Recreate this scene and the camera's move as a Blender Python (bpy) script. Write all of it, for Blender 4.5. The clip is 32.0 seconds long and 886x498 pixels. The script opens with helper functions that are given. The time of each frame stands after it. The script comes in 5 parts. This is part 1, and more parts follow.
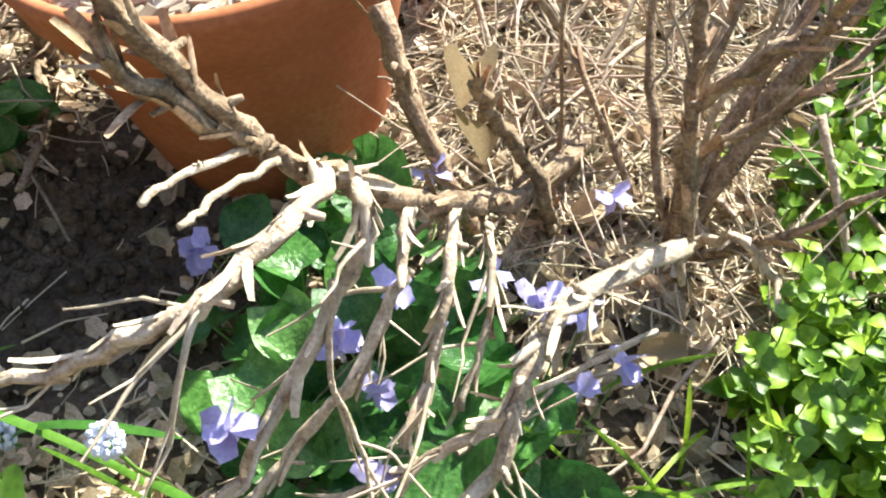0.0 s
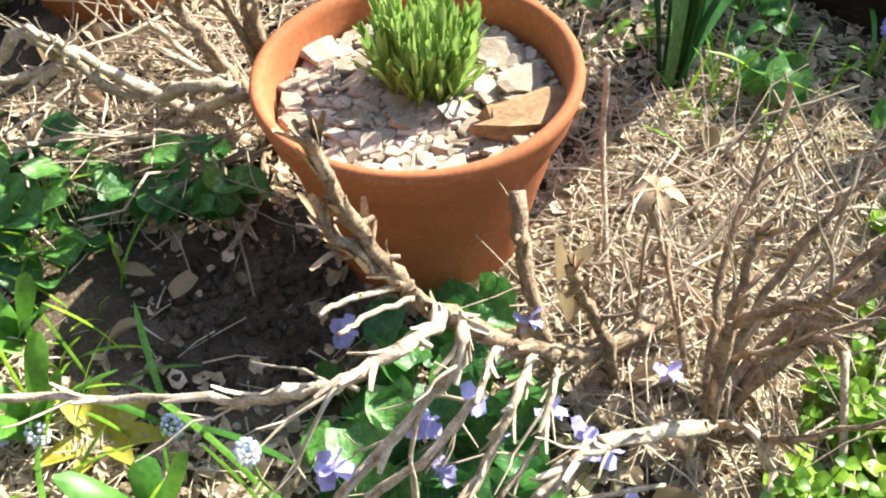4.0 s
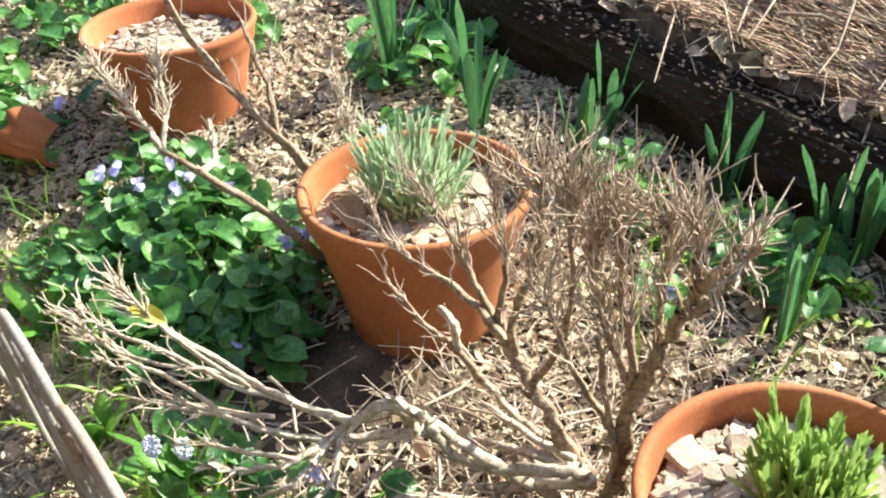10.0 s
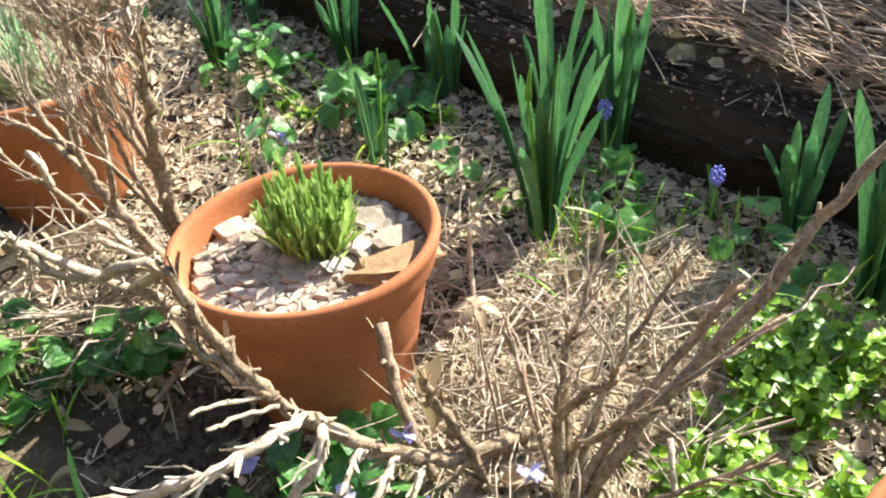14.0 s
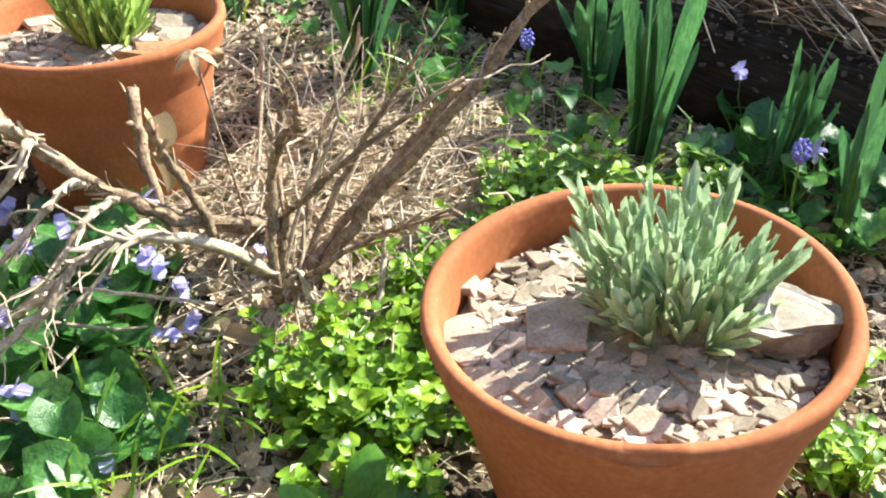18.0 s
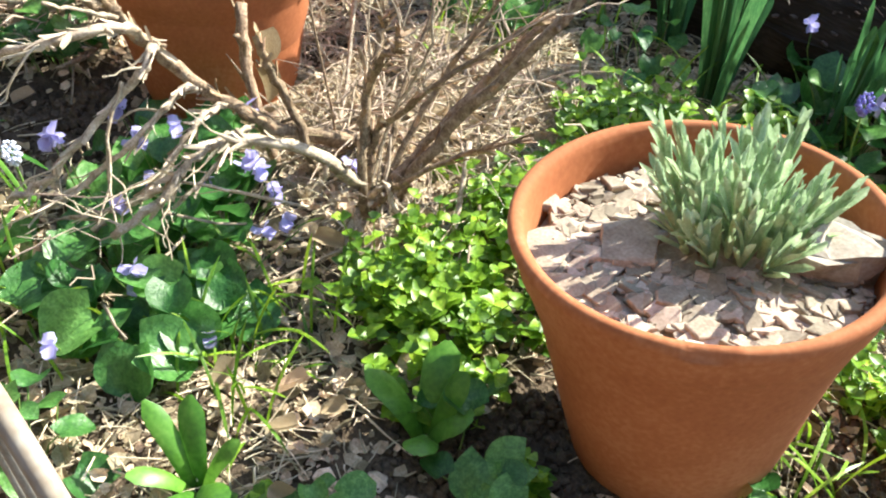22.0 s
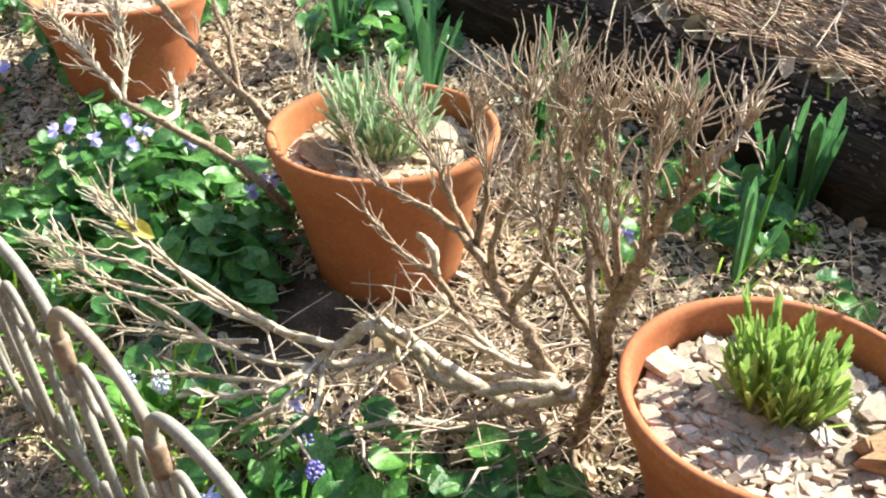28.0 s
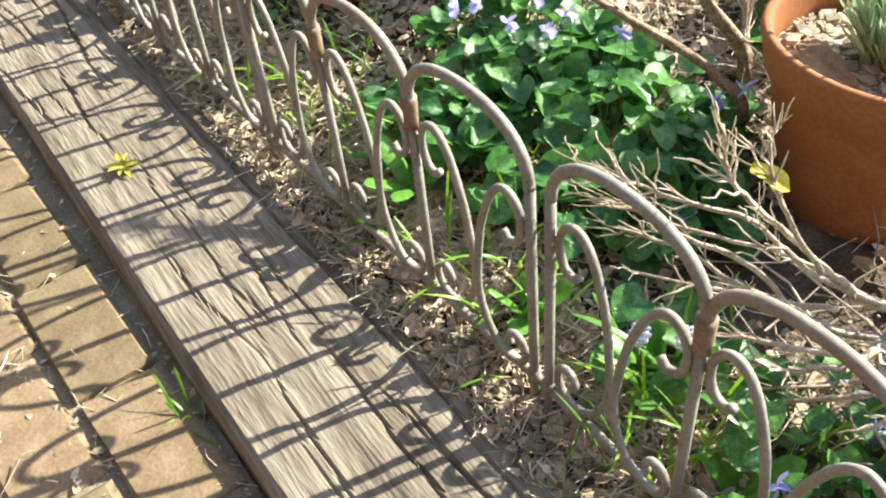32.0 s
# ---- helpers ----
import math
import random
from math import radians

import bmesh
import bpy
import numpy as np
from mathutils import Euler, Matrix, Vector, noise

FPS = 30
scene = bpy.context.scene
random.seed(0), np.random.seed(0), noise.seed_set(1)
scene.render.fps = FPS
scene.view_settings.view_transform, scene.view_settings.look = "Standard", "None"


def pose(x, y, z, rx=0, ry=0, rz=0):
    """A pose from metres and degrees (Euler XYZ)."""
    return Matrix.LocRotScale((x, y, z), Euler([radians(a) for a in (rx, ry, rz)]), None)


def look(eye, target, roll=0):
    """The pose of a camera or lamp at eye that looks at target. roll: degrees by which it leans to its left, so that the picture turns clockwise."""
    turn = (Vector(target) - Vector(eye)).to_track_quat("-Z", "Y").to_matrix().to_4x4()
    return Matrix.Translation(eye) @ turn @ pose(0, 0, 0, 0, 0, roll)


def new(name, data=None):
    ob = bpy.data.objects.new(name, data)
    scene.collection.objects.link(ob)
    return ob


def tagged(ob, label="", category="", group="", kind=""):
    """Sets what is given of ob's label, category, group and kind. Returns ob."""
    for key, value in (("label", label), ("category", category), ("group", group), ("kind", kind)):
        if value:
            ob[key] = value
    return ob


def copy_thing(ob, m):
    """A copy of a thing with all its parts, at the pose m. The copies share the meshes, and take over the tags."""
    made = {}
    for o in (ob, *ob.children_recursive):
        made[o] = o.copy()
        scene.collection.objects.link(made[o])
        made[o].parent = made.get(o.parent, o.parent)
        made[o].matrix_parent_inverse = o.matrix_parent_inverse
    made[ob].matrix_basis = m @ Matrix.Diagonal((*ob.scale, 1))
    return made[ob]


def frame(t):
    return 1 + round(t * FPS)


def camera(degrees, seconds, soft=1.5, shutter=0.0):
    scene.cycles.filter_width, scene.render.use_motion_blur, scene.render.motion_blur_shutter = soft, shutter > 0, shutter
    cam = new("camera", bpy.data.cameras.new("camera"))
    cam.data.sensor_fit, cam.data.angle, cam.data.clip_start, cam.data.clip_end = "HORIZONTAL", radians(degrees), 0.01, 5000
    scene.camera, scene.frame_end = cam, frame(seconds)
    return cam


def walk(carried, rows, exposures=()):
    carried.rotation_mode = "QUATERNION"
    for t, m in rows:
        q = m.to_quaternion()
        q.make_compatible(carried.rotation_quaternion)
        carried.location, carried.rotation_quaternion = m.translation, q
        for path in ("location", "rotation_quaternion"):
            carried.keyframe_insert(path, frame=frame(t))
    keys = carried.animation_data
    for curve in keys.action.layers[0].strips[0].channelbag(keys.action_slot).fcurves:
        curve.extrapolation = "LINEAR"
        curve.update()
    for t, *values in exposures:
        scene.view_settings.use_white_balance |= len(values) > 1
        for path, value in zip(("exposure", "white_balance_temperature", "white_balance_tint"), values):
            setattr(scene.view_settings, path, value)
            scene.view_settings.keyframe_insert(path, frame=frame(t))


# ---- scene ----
cam = camera(49.8, 32.0, soft=2.1)
PATH = [
    (0, (0.006, 0.133, 0.605), (-0.544, 1.022, -1.1), -4.7),
    (0.5, (0.012, 0.135, 0.622), (-0.645, 1.005, -1.055), -5.6),
    (1, (0.021, 0.132, 0.653), (-0.664, 0.983, -1.022), -4.1),
    (1.5, (0.03, 0.123, 0.675), (-0.709, 0.97, -0.979), -4.4),
    (2, (0.044, 0.118, 0.699), (-0.752, 0.944, -0.939), -5.4),
    (2.5, (0.059, 0.105, 0.725), (-0.771, 0.924, -0.9), -4.5),
    (4.5, (0.078, 0.08, 0.811), (-0.797, 0.912, -0.783), -1.7),
    (5, (0.08, 0.059, 0.837), (-0.809, 0.895, -0.747), -0.7),
    (5.5, (0.083, 0.042, 0.866), (-0.849, 0.88, -0.693), -1.2),
    (6, (0.08, 0.035, 0.887), (-0.911, 0.875, -0.634), -1.9),
    (6.5, (0.045, 0.027, 0.896), (-0.969, 0.895, -0.594), -1.1),
    (7, (-0.004, 0.022, 0.907), (-1.037, 0.917, -0.553), -0.1),
    (7.5, (-0.052, 0.016, 0.912), (-1.092, 0.924, -0.535), 0.5),
    (8, (-0.108, 0.011, 0.913), (-1.16, 0.949, -0.506), 0.7),
    (8.5, (-0.158, 0.008, 0.915), (-1.251, 0.946, -0.473), -0.0),
    (9, (-0.191, -0.005, 0.931), (-1.331, 0.935, -0.418), -0.7),
    (9.5, (-0.203, -0.01, 0.935), (-1.373, 0.9, -0.408), -1.6),
    (10, (-0.186, -0.002, 0.923), (-1.426, 0.877, -0.378), -3.2),
    (10.5, (-0.138, 0.012, 0.913), (-1.402, 0.861, -0.384), -5.7),
    (11, (-0.09, 0.031, 0.887), (-1.279, 0.968, -0.42), -5.8),
    (11.5, (-0.024, 0.046, 0.867), (-1.15, 1.05, -0.447), -5.7),
    (12, (0.042, 0.049, 0.86), (-0.994, 1.144, -0.455), -4.7),
    (12.5, (0.114, 0.05, 0.863), (-0.891, 1.17, -0.454), -4.1),
    (13, (0.168, 0.052, 0.863), (-0.858, 1.161, -0.447), -4.8),
    (13.5, (0.222, 0.057, 0.864), (-0.842, 1.132, -0.444), -5.5),
    (15.5, (0.368, 0.108, 0.861), (-0.629, 1.164, -0.514), -5.4),
    (16, (0.38, 0.128, 0.829), (-0.511, 1.294, -0.529), -2.3),
    (16.5, (0.421, 0.135, 0.806), (-0.452, 1.341, -0.53), -1.3),
    (17, (0.516, 0.145, 0.792), (-0.477, 1.331, -0.475), 0.2),
    (17.5, (0.584, 0.144, 0.76), (-0.495, 1.273, -0.489), 0.2),
    (18, (0.606, 0.106, 0.718), (-0.477, 1.166, -0.587), -0.4),
    (18.5, (0.653, 0.105, 0.708), (-0.442, 1.098, -0.64), 0.7),
    (19, (0.719, 0.105, 0.691), (-0.409, 1.051, -0.662), 0.6),
    (19.5, (0.765, 0.103, 0.682), (-0.355, 1.016, -0.7), 1.9),
    (20, (0.768, 0.098, 0.682), (-0.342, 1.01, -0.709), 1.9),
    (20.5, (0.751, 0.088, 0.697), (-0.371, 0.985, -0.695), 1.6),
    (21, (0.719, 0.07, 0.715), (-0.424, 0.942, -0.676), 0.3),
    (21.5, (0.677, 0.057, 0.729), (-0.446, 0.951, -0.664), 0.4),
    (22, (0.634, 0.028, 0.755), (-0.44, 0.969, -0.645), 1.6),
    (22.5, (0.578, 0.009, 0.789), (-0.461, 0.971, -0.622), 2.1),
    (23, (0.536, 0.002, 0.808), (-0.525, 0.971, -0.583), 1.8),
    (23.5, (0.469, -0.007, 0.831), (-0.63, 0.932, -0.551), 1.0),
    (24, (0.412, -0.027, 0.856), (-0.717, 0.908, -0.505), 0.9),
    (24.5, (0.373, -0.038, 0.891), (-0.794, 0.844, -0.473), -0.0),
    (26.5, (0.08, -0.035, 0.852), (-1.048, 0.962, -0.464), -0.5),
    (27, (-0.034, -0.065, 0.854), (-1.127, 0.972, -0.462), -1.4),
    (27.5, (-0.118, -0.083, 0.854), (-1.225, 0.976, -0.431), -0.8),
    (28, (-0.166, -0.108, 0.856), (-1.319, 0.928, -0.409), 0.3),
    (28.5, (-0.22, -0.146, 0.848), (-1.403, 0.85, -0.421), 1.0),
    (29, (-0.26, -0.198, 0.854), (-1.434, 0.765, -0.447), 1.4),
    (29.5, (-0.306, -0.245, 0.85), (-1.498, 0.629, -0.497), 0.6),
    (30, (-0.358, -0.259, 0.842), (-1.548, 0.567, -0.537), -0.1),
    (30.5, (-0.401, -0.285, 0.833), (-1.577, 0.536, -0.56), -0.1),
    (31, (-0.441, -0.322, 0.841), (-1.628, 0.474, -0.559), -1.0),
    (31.5, (-0.509, -0.342, 0.829), (-1.709, 0.385, -0.597), -3.0),
    (32, (-0.588, -0.337, 0.809), (-1.697, 0.4, -0.683), -1.7),
]
walk(cam, [(t, look(eye, target, roll)) for t, eye, target, roll in PATH])

# ---------------------------------------------------------------- light
world = bpy.data.worlds.new("sky")
scene.world = world
world.use_nodes = True
sky = world.node_tree.nodes.new("ShaderNodeTexSky")
sky.sky_type, sky.sun_disc = "NISHITA", False
sky.sun_elevation, sky.sun_rotation = radians(33.6), radians(5)
world.node_tree.links.new(sky.outputs[0], world.node_tree.nodes["Background"].inputs[0])
world.node_tree.nodes["Background"].inputs[1].default_value = 0.103
lamp = bpy.data.lights.new("sun", "SUN")
lamp.energy, lamp.angle, lamp.color = 4.15, radians(0.55), (1.0, 0.975, 0.875)
sun = new("sun", lamp)
sun.matrix_world = look((0.075 * 20, 0.829 * 20, 0.554 * 20), (0, 0, 0))
scene.view_settings.exposure = 1.86


# ---------------------------------------------------------------- materials
def nodes_of(name):
    m = bpy.data.materials.new(name)
    m.use_nodes = True
    return m, m.node_tree.nodes, m.node_tree.links, m.node_tree.nodes["Principled BSDF"]


def ramp(n, stops):
    r = n.new("ShaderNodeValToRGB")
    els = r.color_ramp.elements
    while len(els) < len(stops):
        els.new(0.5)
    for e, (p, c) in zip(els, stops):
        e.position, e.color = p, (*c, 1)
    return r


def surface(name, dark, mid, light, scale=40, fine=400, rough=0.8, bump=0.3, depth=0.002, stretch=(1, 1, 1), spread=0.0, island=False, glow=0.0, spec=0.3):
    """Two scales of noise for colour, a bump from both; spread varies each object or loose piece; glow lets light through thin leaves."""
    m, n, l, b = nodes_of(name)
    tc, mp = n.new("ShaderNodeTexCoord"), n.new("ShaderNodeMapping")
    mp.inputs["Scale"].default_value = stretch
    l.new(tc.outputs["Object"], mp.inputs[0])
    n1, n2 = n.new("ShaderNodeTexNoise"), n.new("ShaderNodeTexNoise")
    n1.inputs["Scale"].default_value, n1.inputs["Detail"].default_value = scale, 5
    n2.inputs["Scale"].default_value, n2.inputs["Detail"].default_value = fine, 3
    mixv = n.new("ShaderNodeMath")
    mixv.operation = "MULTIPLY_ADD"
    mixv.inputs[1].default_value, mixv.inputs[2].default_value = 0.45, 0.0
    add = n.new("ShaderNodeMath")
    add.operation = "MULTIPLY_ADD"
    add.inputs[1].default_value = 0.6
    for t in (n1, n2):
        l.new(mp.outputs[0], t.inputs["Vector"])
    l.new(n2.outputs[0], mixv.inputs[0])
    l.new(n1.outputs[0], add.inputs[0])
    l.new(mixv.outputs[0], add.inputs[2])
    r = ramp(n, [(0.30, dark), (0.52, mid), (0.74, light)])
    l.new(add.outputs[0], r.inputs[0])
    col = r.outputs[0]
    if spread:
        src = n.new("ShaderNodeNewGeometry").outputs["Random Per Island"] if island else n.new("ShaderNodeObjectInfo").outputs["Random"]
        hsv, rng = n.new("ShaderNodeHueSaturation"), n.new("ShaderNodeMapRange")
        rng.inputs["To Min"].default_value, rng.inputs["To Max"].default_value = 1 - spread, 1 + spread
        l.new(src, rng.inputs[0])
        l.new(rng.outputs[0], hsv.inputs["Value"])
        hue = n.new("ShaderNodeMapRange")
        hue.inputs["To Min"].default_value, hue.inputs["To Max"].default_value = 0.5 + spread * 0.04, 0.5 - spread * 0.04
        l.new(src, hue.inputs[0])
        l.new(hue.outputs[0], hsv.inputs["Hue"])
        l.new(col, hsv.inputs["Color"])
        col = hsv.outputs[0]
    l.new(col, b.inputs["Base Color"])
    b.inputs["Roughness"].default_value = rough
    b.inputs["Specular IOR Level"].default_value = spec
    bp = n.new("ShaderNodeBump")
    bp.inputs["Strength"].default_value, bp.inputs["Distance"].default_value = bump, depth
    l.new(add.outputs[0], bp.inputs["Height"])
    l.new(bp.outputs[0], b.inputs["Normal"])
    if glow:
        tr, mx = n.new("ShaderNodeBsdfTranslucent"), n.new("ShaderNodeMixShader")
        l.new(col, tr.inputs[0])
        mx.inputs[0].default_value = glow
        l.new(b.outputs[0], mx.inputs[1])
        l.new(tr.outputs[0], mx.inputs[2])
        l.new(mx.outputs[0], n["Material Output"].inputs[0])
    return m


SOIL = surface("garden_soil", (0.03, 0.021, 0.013), (0.085, 0.062, 0.040), (0.20, 0.15, 0.10), 18, 260, 0.95, 0.9, 0.008)
LITTER = surface("dry_litter", (0.24, 0.17, 0.10), (0.48, 0.38, 0.25), (0.74, 0.64, 0.48), 60, 500, 0.8, 0.3, 0.001, spread=0.5, island=True, glow=0.15)
STRAW = surface("dry_straw", (0.36, 0.29, 0.18), (0.58, 0.49, 0.34), (0.78, 0.70, 0.54), 60, 400, 0.75, 0.2, 0.001, spread=0.4, island=True)
POTSOIL = surface("dusty_potting_soil", (0.23, 0.175, 0.12), (0.42, 0.33, 0.24), (0.58, 0.48, 0.37), 40, 420, 0.95, 0.9, 0.004)
CLAY = surface("terracotta", (0.27, 0.085, 0.030), (0.355, 0.122, 0.044), (0.45, 0.185, 0.083), 9, 190, 0.82, 0.25, 0.0012, spread=0.08)
STONE = surface("slate_chip", (0.19, 0.14, 0.10), (0.33, 0.262, 0.195), (0.48, 0.40, 0.31), 45, 350, 0.85, 0.5, 0.002, spread=0.22)
STONES = surface("slate_gravel", (0.22, 0.165, 0.12), (0.38, 0.305, 0.23), (0.54, 0.455, 0.36), 45, 350, 0.85, 0.5, 0.002, spread=0.4, island=True)
PALESTONE = surface("pale_slate", (0.25, 0.20, 0.15), (0.39, 0.335, 0.27), (0.55, 0.50, 0.43), 40, 300, 0.85, 0.5, 0.002, spread=0.08)
OCHRE = surface("ochre_stone", (0.14, 0.075, 0.035), (0.28, 0.165, 0.08), (0.42, 0.28, 0.16), 30, 260, 0.85, 0.6, 0.003)
BARK = surface("dry_bark", (0.075, 0.048, 0.028), (0.27, 0.19, 0.12), (0.52, 0.42, 0.29), 110, 420, 0.85, 1.0, 0.004, (1, 1, 1), 0.14)
DEADWOOD = surface("bleached_wood", (0.15, 0.10, 0.062), (0.44, 0.355, 0.25), (0.70, 0.62, 0.49), 90, 420, 0.8, 0.8, 0.003, (1, 1, 1), 0.12)
TWIG = surface("dry_twig", (0.18, 0.125, 0.085), (0.41, 0.32, 0.235), (0.64, 0.54, 0.42), 70, 420, 0.8, 0.4, 0.001, spread=0.35, island=True)
PALETWIG = surface("bleached_twig", (0.28, 0.205, 0.13), (0.52, 0.43, 0.31), (0.72, 0.64, 0.51), 70, 420, 0.8, 0.4, 0.001, spread=0.3, island=True)
FLAKE = surface("peeling_bark", (0.13, 0.08, 0.045), (0.34, 0.235, 0.14), (0.58, 0.45, 0.30), 70, 420, 0.8, 0.4, 0.001, spread=0.4, island=True)
VIOLETLEAF = surface("violet_leaf", (0.03, 0.10, 0.024), (0.085, 0.245, 0.052), (0.19, 0.42, 0.112), 5, 18, 0.28, 0.9, 0.0022, spread=0.45, glow=0.40, spec=0.6)
FRESH = surface("fresh_leaf", (0.07, 0.165, 0.010), (0.17, 0.335, 0.02), (0.33, 0.50, 0.05), 60, 330, 0.42, 0.3, 0.001, spread=0.5, island=True, glow=0.35, spec=0.5)
STRAP = surface("daffodil_leaf", (0.022, 0.085, 0.034), (0.055, 0.165, 0.058), (0.125, 0.29, 0.10), 16, 60, 0.44, 0.5, 0.001, (22, 22, 0.7), 0.3, glow=0.38, spec=0.6)
SPEAR = surface("hyacinth_leaf", (0.05, 0.15, 0.02), (0.10, 0.27, 0.03), (0.17, 0.36, 0.06), 25, 200, 0.4, 0.25, 0.001, spread=0.25, glow=0.3, spec=0.5)
LAVENDER = surface("lavender_leaf", (0.23, 0.35, 0.17), (0.43, 0.57, 0.33), (0.68, 0.78, 0.58), 60, 500, 0.6, 0.2, 0.0008, spread=0.25, island=True, glow=0.36)
SPRING = surface("lavender_young_leaf", (0.19, 0.31, 0.06), (0.34, 0.50, 0.12), (0.54, 0.66, 0.30), 60, 500, 0.5, 0.2, 0.0008, spread=0.3, island=True, glow=0.38)
STEM = surface("green_stem", (0.08, 0.16, 0.03), (0.15, 0.27, 0.06), (0.24, 0.36, 0.10), 60, 300, 0.5, 0.2, 0.001)
PETAL = surface("violet_petal", (0.34, 0.31, 0.66), (0.50, 0.47, 0.80), (0.72, 0.70, 0.92), 70, 400, 0.6, 0.2, 0.0005, spread=0.2, glow=0.35)
BELL = surface("hyacinth_bell", (0.12, 0.11, 0.45), (0.22, 0.21, 0.62), (0.42, 0.42, 0.80), 120, 500, 0.5, 0.2, 0.0005, spread=0.2)
PALEBELL = surface("pale_hyacinth_bell", (0.50, 0.55, 0.75), (0.72, 0.76, 0.90), (0.86, 0.88, 0.95), 120, 500, 0.5, 0.2, 0.0005, spread=0.1)
SLEEPER = surface("weathered_sleeper", (0.075, 0.055, 0.036), (0.205, 0.168, 0.12), (0.345, 0.295, 0.222), 26, 150, 0.9, 1.0, 0.006, (0.10, 1.5, 1.5))
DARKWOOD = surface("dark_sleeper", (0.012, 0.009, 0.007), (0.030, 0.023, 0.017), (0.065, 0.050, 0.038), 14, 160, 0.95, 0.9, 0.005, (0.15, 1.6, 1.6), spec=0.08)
NEEDLE = surface("brown_straw", (0.15, 0.09, 0.05), (0.33, 0.225, 0.14), (0.56, 0.44, 0.30), 30, 300, 0.75, 0.2, 0.001, spread=0.5, island=True)
MULCH = surface("leaf_mould", (0.025, 0.018, 0.013), (0.06, 0.042, 0.029), (0.125, 0.092, 0.066), 60, 300, 0.85, 0.4, 0.001, spread=0.6, island=True)
SAND = surface("path_sand", (0.10, 0.085, 0.05), (0.22, 0.18, 0.115), (0.36, 0.30, 0.20), 16, 260, 0.95, 0.9, 0.004)
BRICK = surface("worn_brick", (0.135, 0.09, 0.047), (0.22, 0.155, 0.085), (0.30, 0.225, 0.13), 22, 240, 0.9, 0.6, 0.003, spread=0.22)
IRON = surface("weathered_paint", (0.17, 0.145, 0.11), (0.28, 0.255, 0.205), (0.38, 0.355, 0.30), 30, 240, 0.55, 0.35, 0.001, spread=0.06)
RUSTY = surface("rust_stained_paint", (0.21, 0.14, 0.085), (0.29, 0.24, 0.18), (0.37, 0.34, 0.28), 22, 180, 0.6, 0.4, 0.001)
RUST = surface("rusty_iron", (0.16, 0.09, 0.05), (0.26, 0.175, 0.11), (0.36, 0.29, 0.22), 60, 240, 0.75, 0.5, 0.001)
WALL = surface("brown_wall", (0.042, 0.030, 0.022), (0.07, 0.051, 0.037), (0.10, 0.076, 0.058), 3, 40, 0.9, 0.4, 0.004)
GOLD = surface("yellow_leaf", (0.36, 0.29, 0.04), (0.50, 0.44, 0.06), (0.62, 0.57, 0.16), 50, 300, 0.5, 0.2, 0.001, glow=0.35)
DRYLEAF = surface("fallen_leaf", (0.30, 0.18, 0.09), (0.52, 0.38, 0.23), (0.72, 0.60, 0.42), 40, 300, 0.75, 0.3, 0.001, spread=0.3, glow=0.25)


# ---------------------------------------------------------------- mesh tools
class Geo:
    def __init__(self):
        self.v, self.f = [], []

    def add(self, verts, faces):
        k = len(self.v)
        self.v.extend(verts)
        self.f.extend([tuple(i + k for i in f) for f in faces])
        return self

    def mesh(self, name, material, smooth=True):
        me = bpy.data.meshes.new(name)
        me.from_pydata([tuple(p) for p in self.v], [], self.f)
        me.materials.append(material)
        me.polygons.foreach_set("use_smooth", [smooth] * len(self.f))
        me.update()
        return me


def thing(name, place, label, category, group="", kind="", rz=0.0):
    ob = new(name)
    ob.matrix_world = pose(*place, 0, 0, rz)
    ob.empty_display_size = 0.02
    return tagged(ob, label, category, group, kind)


def part(name, geo, material, parent, label="", m=None, smooth=True):
    me = geo if isinstance(geo, bpy.types.Mesh) else geo.mesh(name, material, smooth)
    ob = new(name, me)
    ob.parent = parent
    if m is not None:
        ob.matrix_basis = m
    if label:
        tagged(ob, label)
    return ob


def smooth_line(pts, n):
    """A Catmull-Rom line through the points, with n pieces between two of them."""
    p = [np.array(q, float) for q in pts]
    p = [2 * p[0] - p[1]] + p + [2 * p[-1] - p[-2]]
    out = []
    for i in range(1, len(p) - 2):
        a, b, c, d = p[i - 1:i + 3]
        for s in np.linspace(0, 1, n, endpoint=False):
            out.append(0.5 * (2 * b + (c - a) * s + (2 * a - 5 * b + 4 * c - d) * s * s + (3 * b - a - 3 * c + d) * s ** 3))
    return out + [p[-2]]


def tube(geo, pts, r0, r1, sides=6, rough=0.0, cap=True, ridge=0.0):
    """A tapering tube along the points, with knobbly radii where rough and lengthwise ridges."""
    pts = [np.array(p, float) for p in pts]
    n, ref = len(pts), np.array((0.31, 0.17, 0.93))
    verts, faces = [], []
    for i, p in enumerate(pts):
        d = pts[min(i + 1, n - 1)] - pts[max(i - 1, 0)]
        d = d / (np.linalg.norm(d) + 1e-9)
        u = np.cross(d, ref)
        if np.linalg.norm(u) < 0.05:
            u = np.cross(d, (1, 0, 0))
        u /= np.linalg.norm(u)
        w = np.cross(d, u)
        r = r0 + (r1 - r0) * i / (n - 1)
        for k in range(sides):
            a = 2 * math.pi * k / sides
            q = r * (1 + rough * random.uniform(-1, 1) * 0.6 + ridge * math.sin(k * 2.4 + 1.3 * math.sin(i * 0.35) + r0 * 999))
            verts.append(p + q * (math.cos(a) * u + math.sin(a) * w))
    for i in range(n - 1):
        for k in range(sides):
            a, b = i * sides + k, i * sides + (k + 1) % sides
            faces.append((a, b, b + sides, a + sides))
    if cap:
        faces.append(tuple(range(sides - 1, -1, -1)))
        faces.append(tuple(range((n - 1) * sides, n * sides)))
    return geo.add(verts, faces)


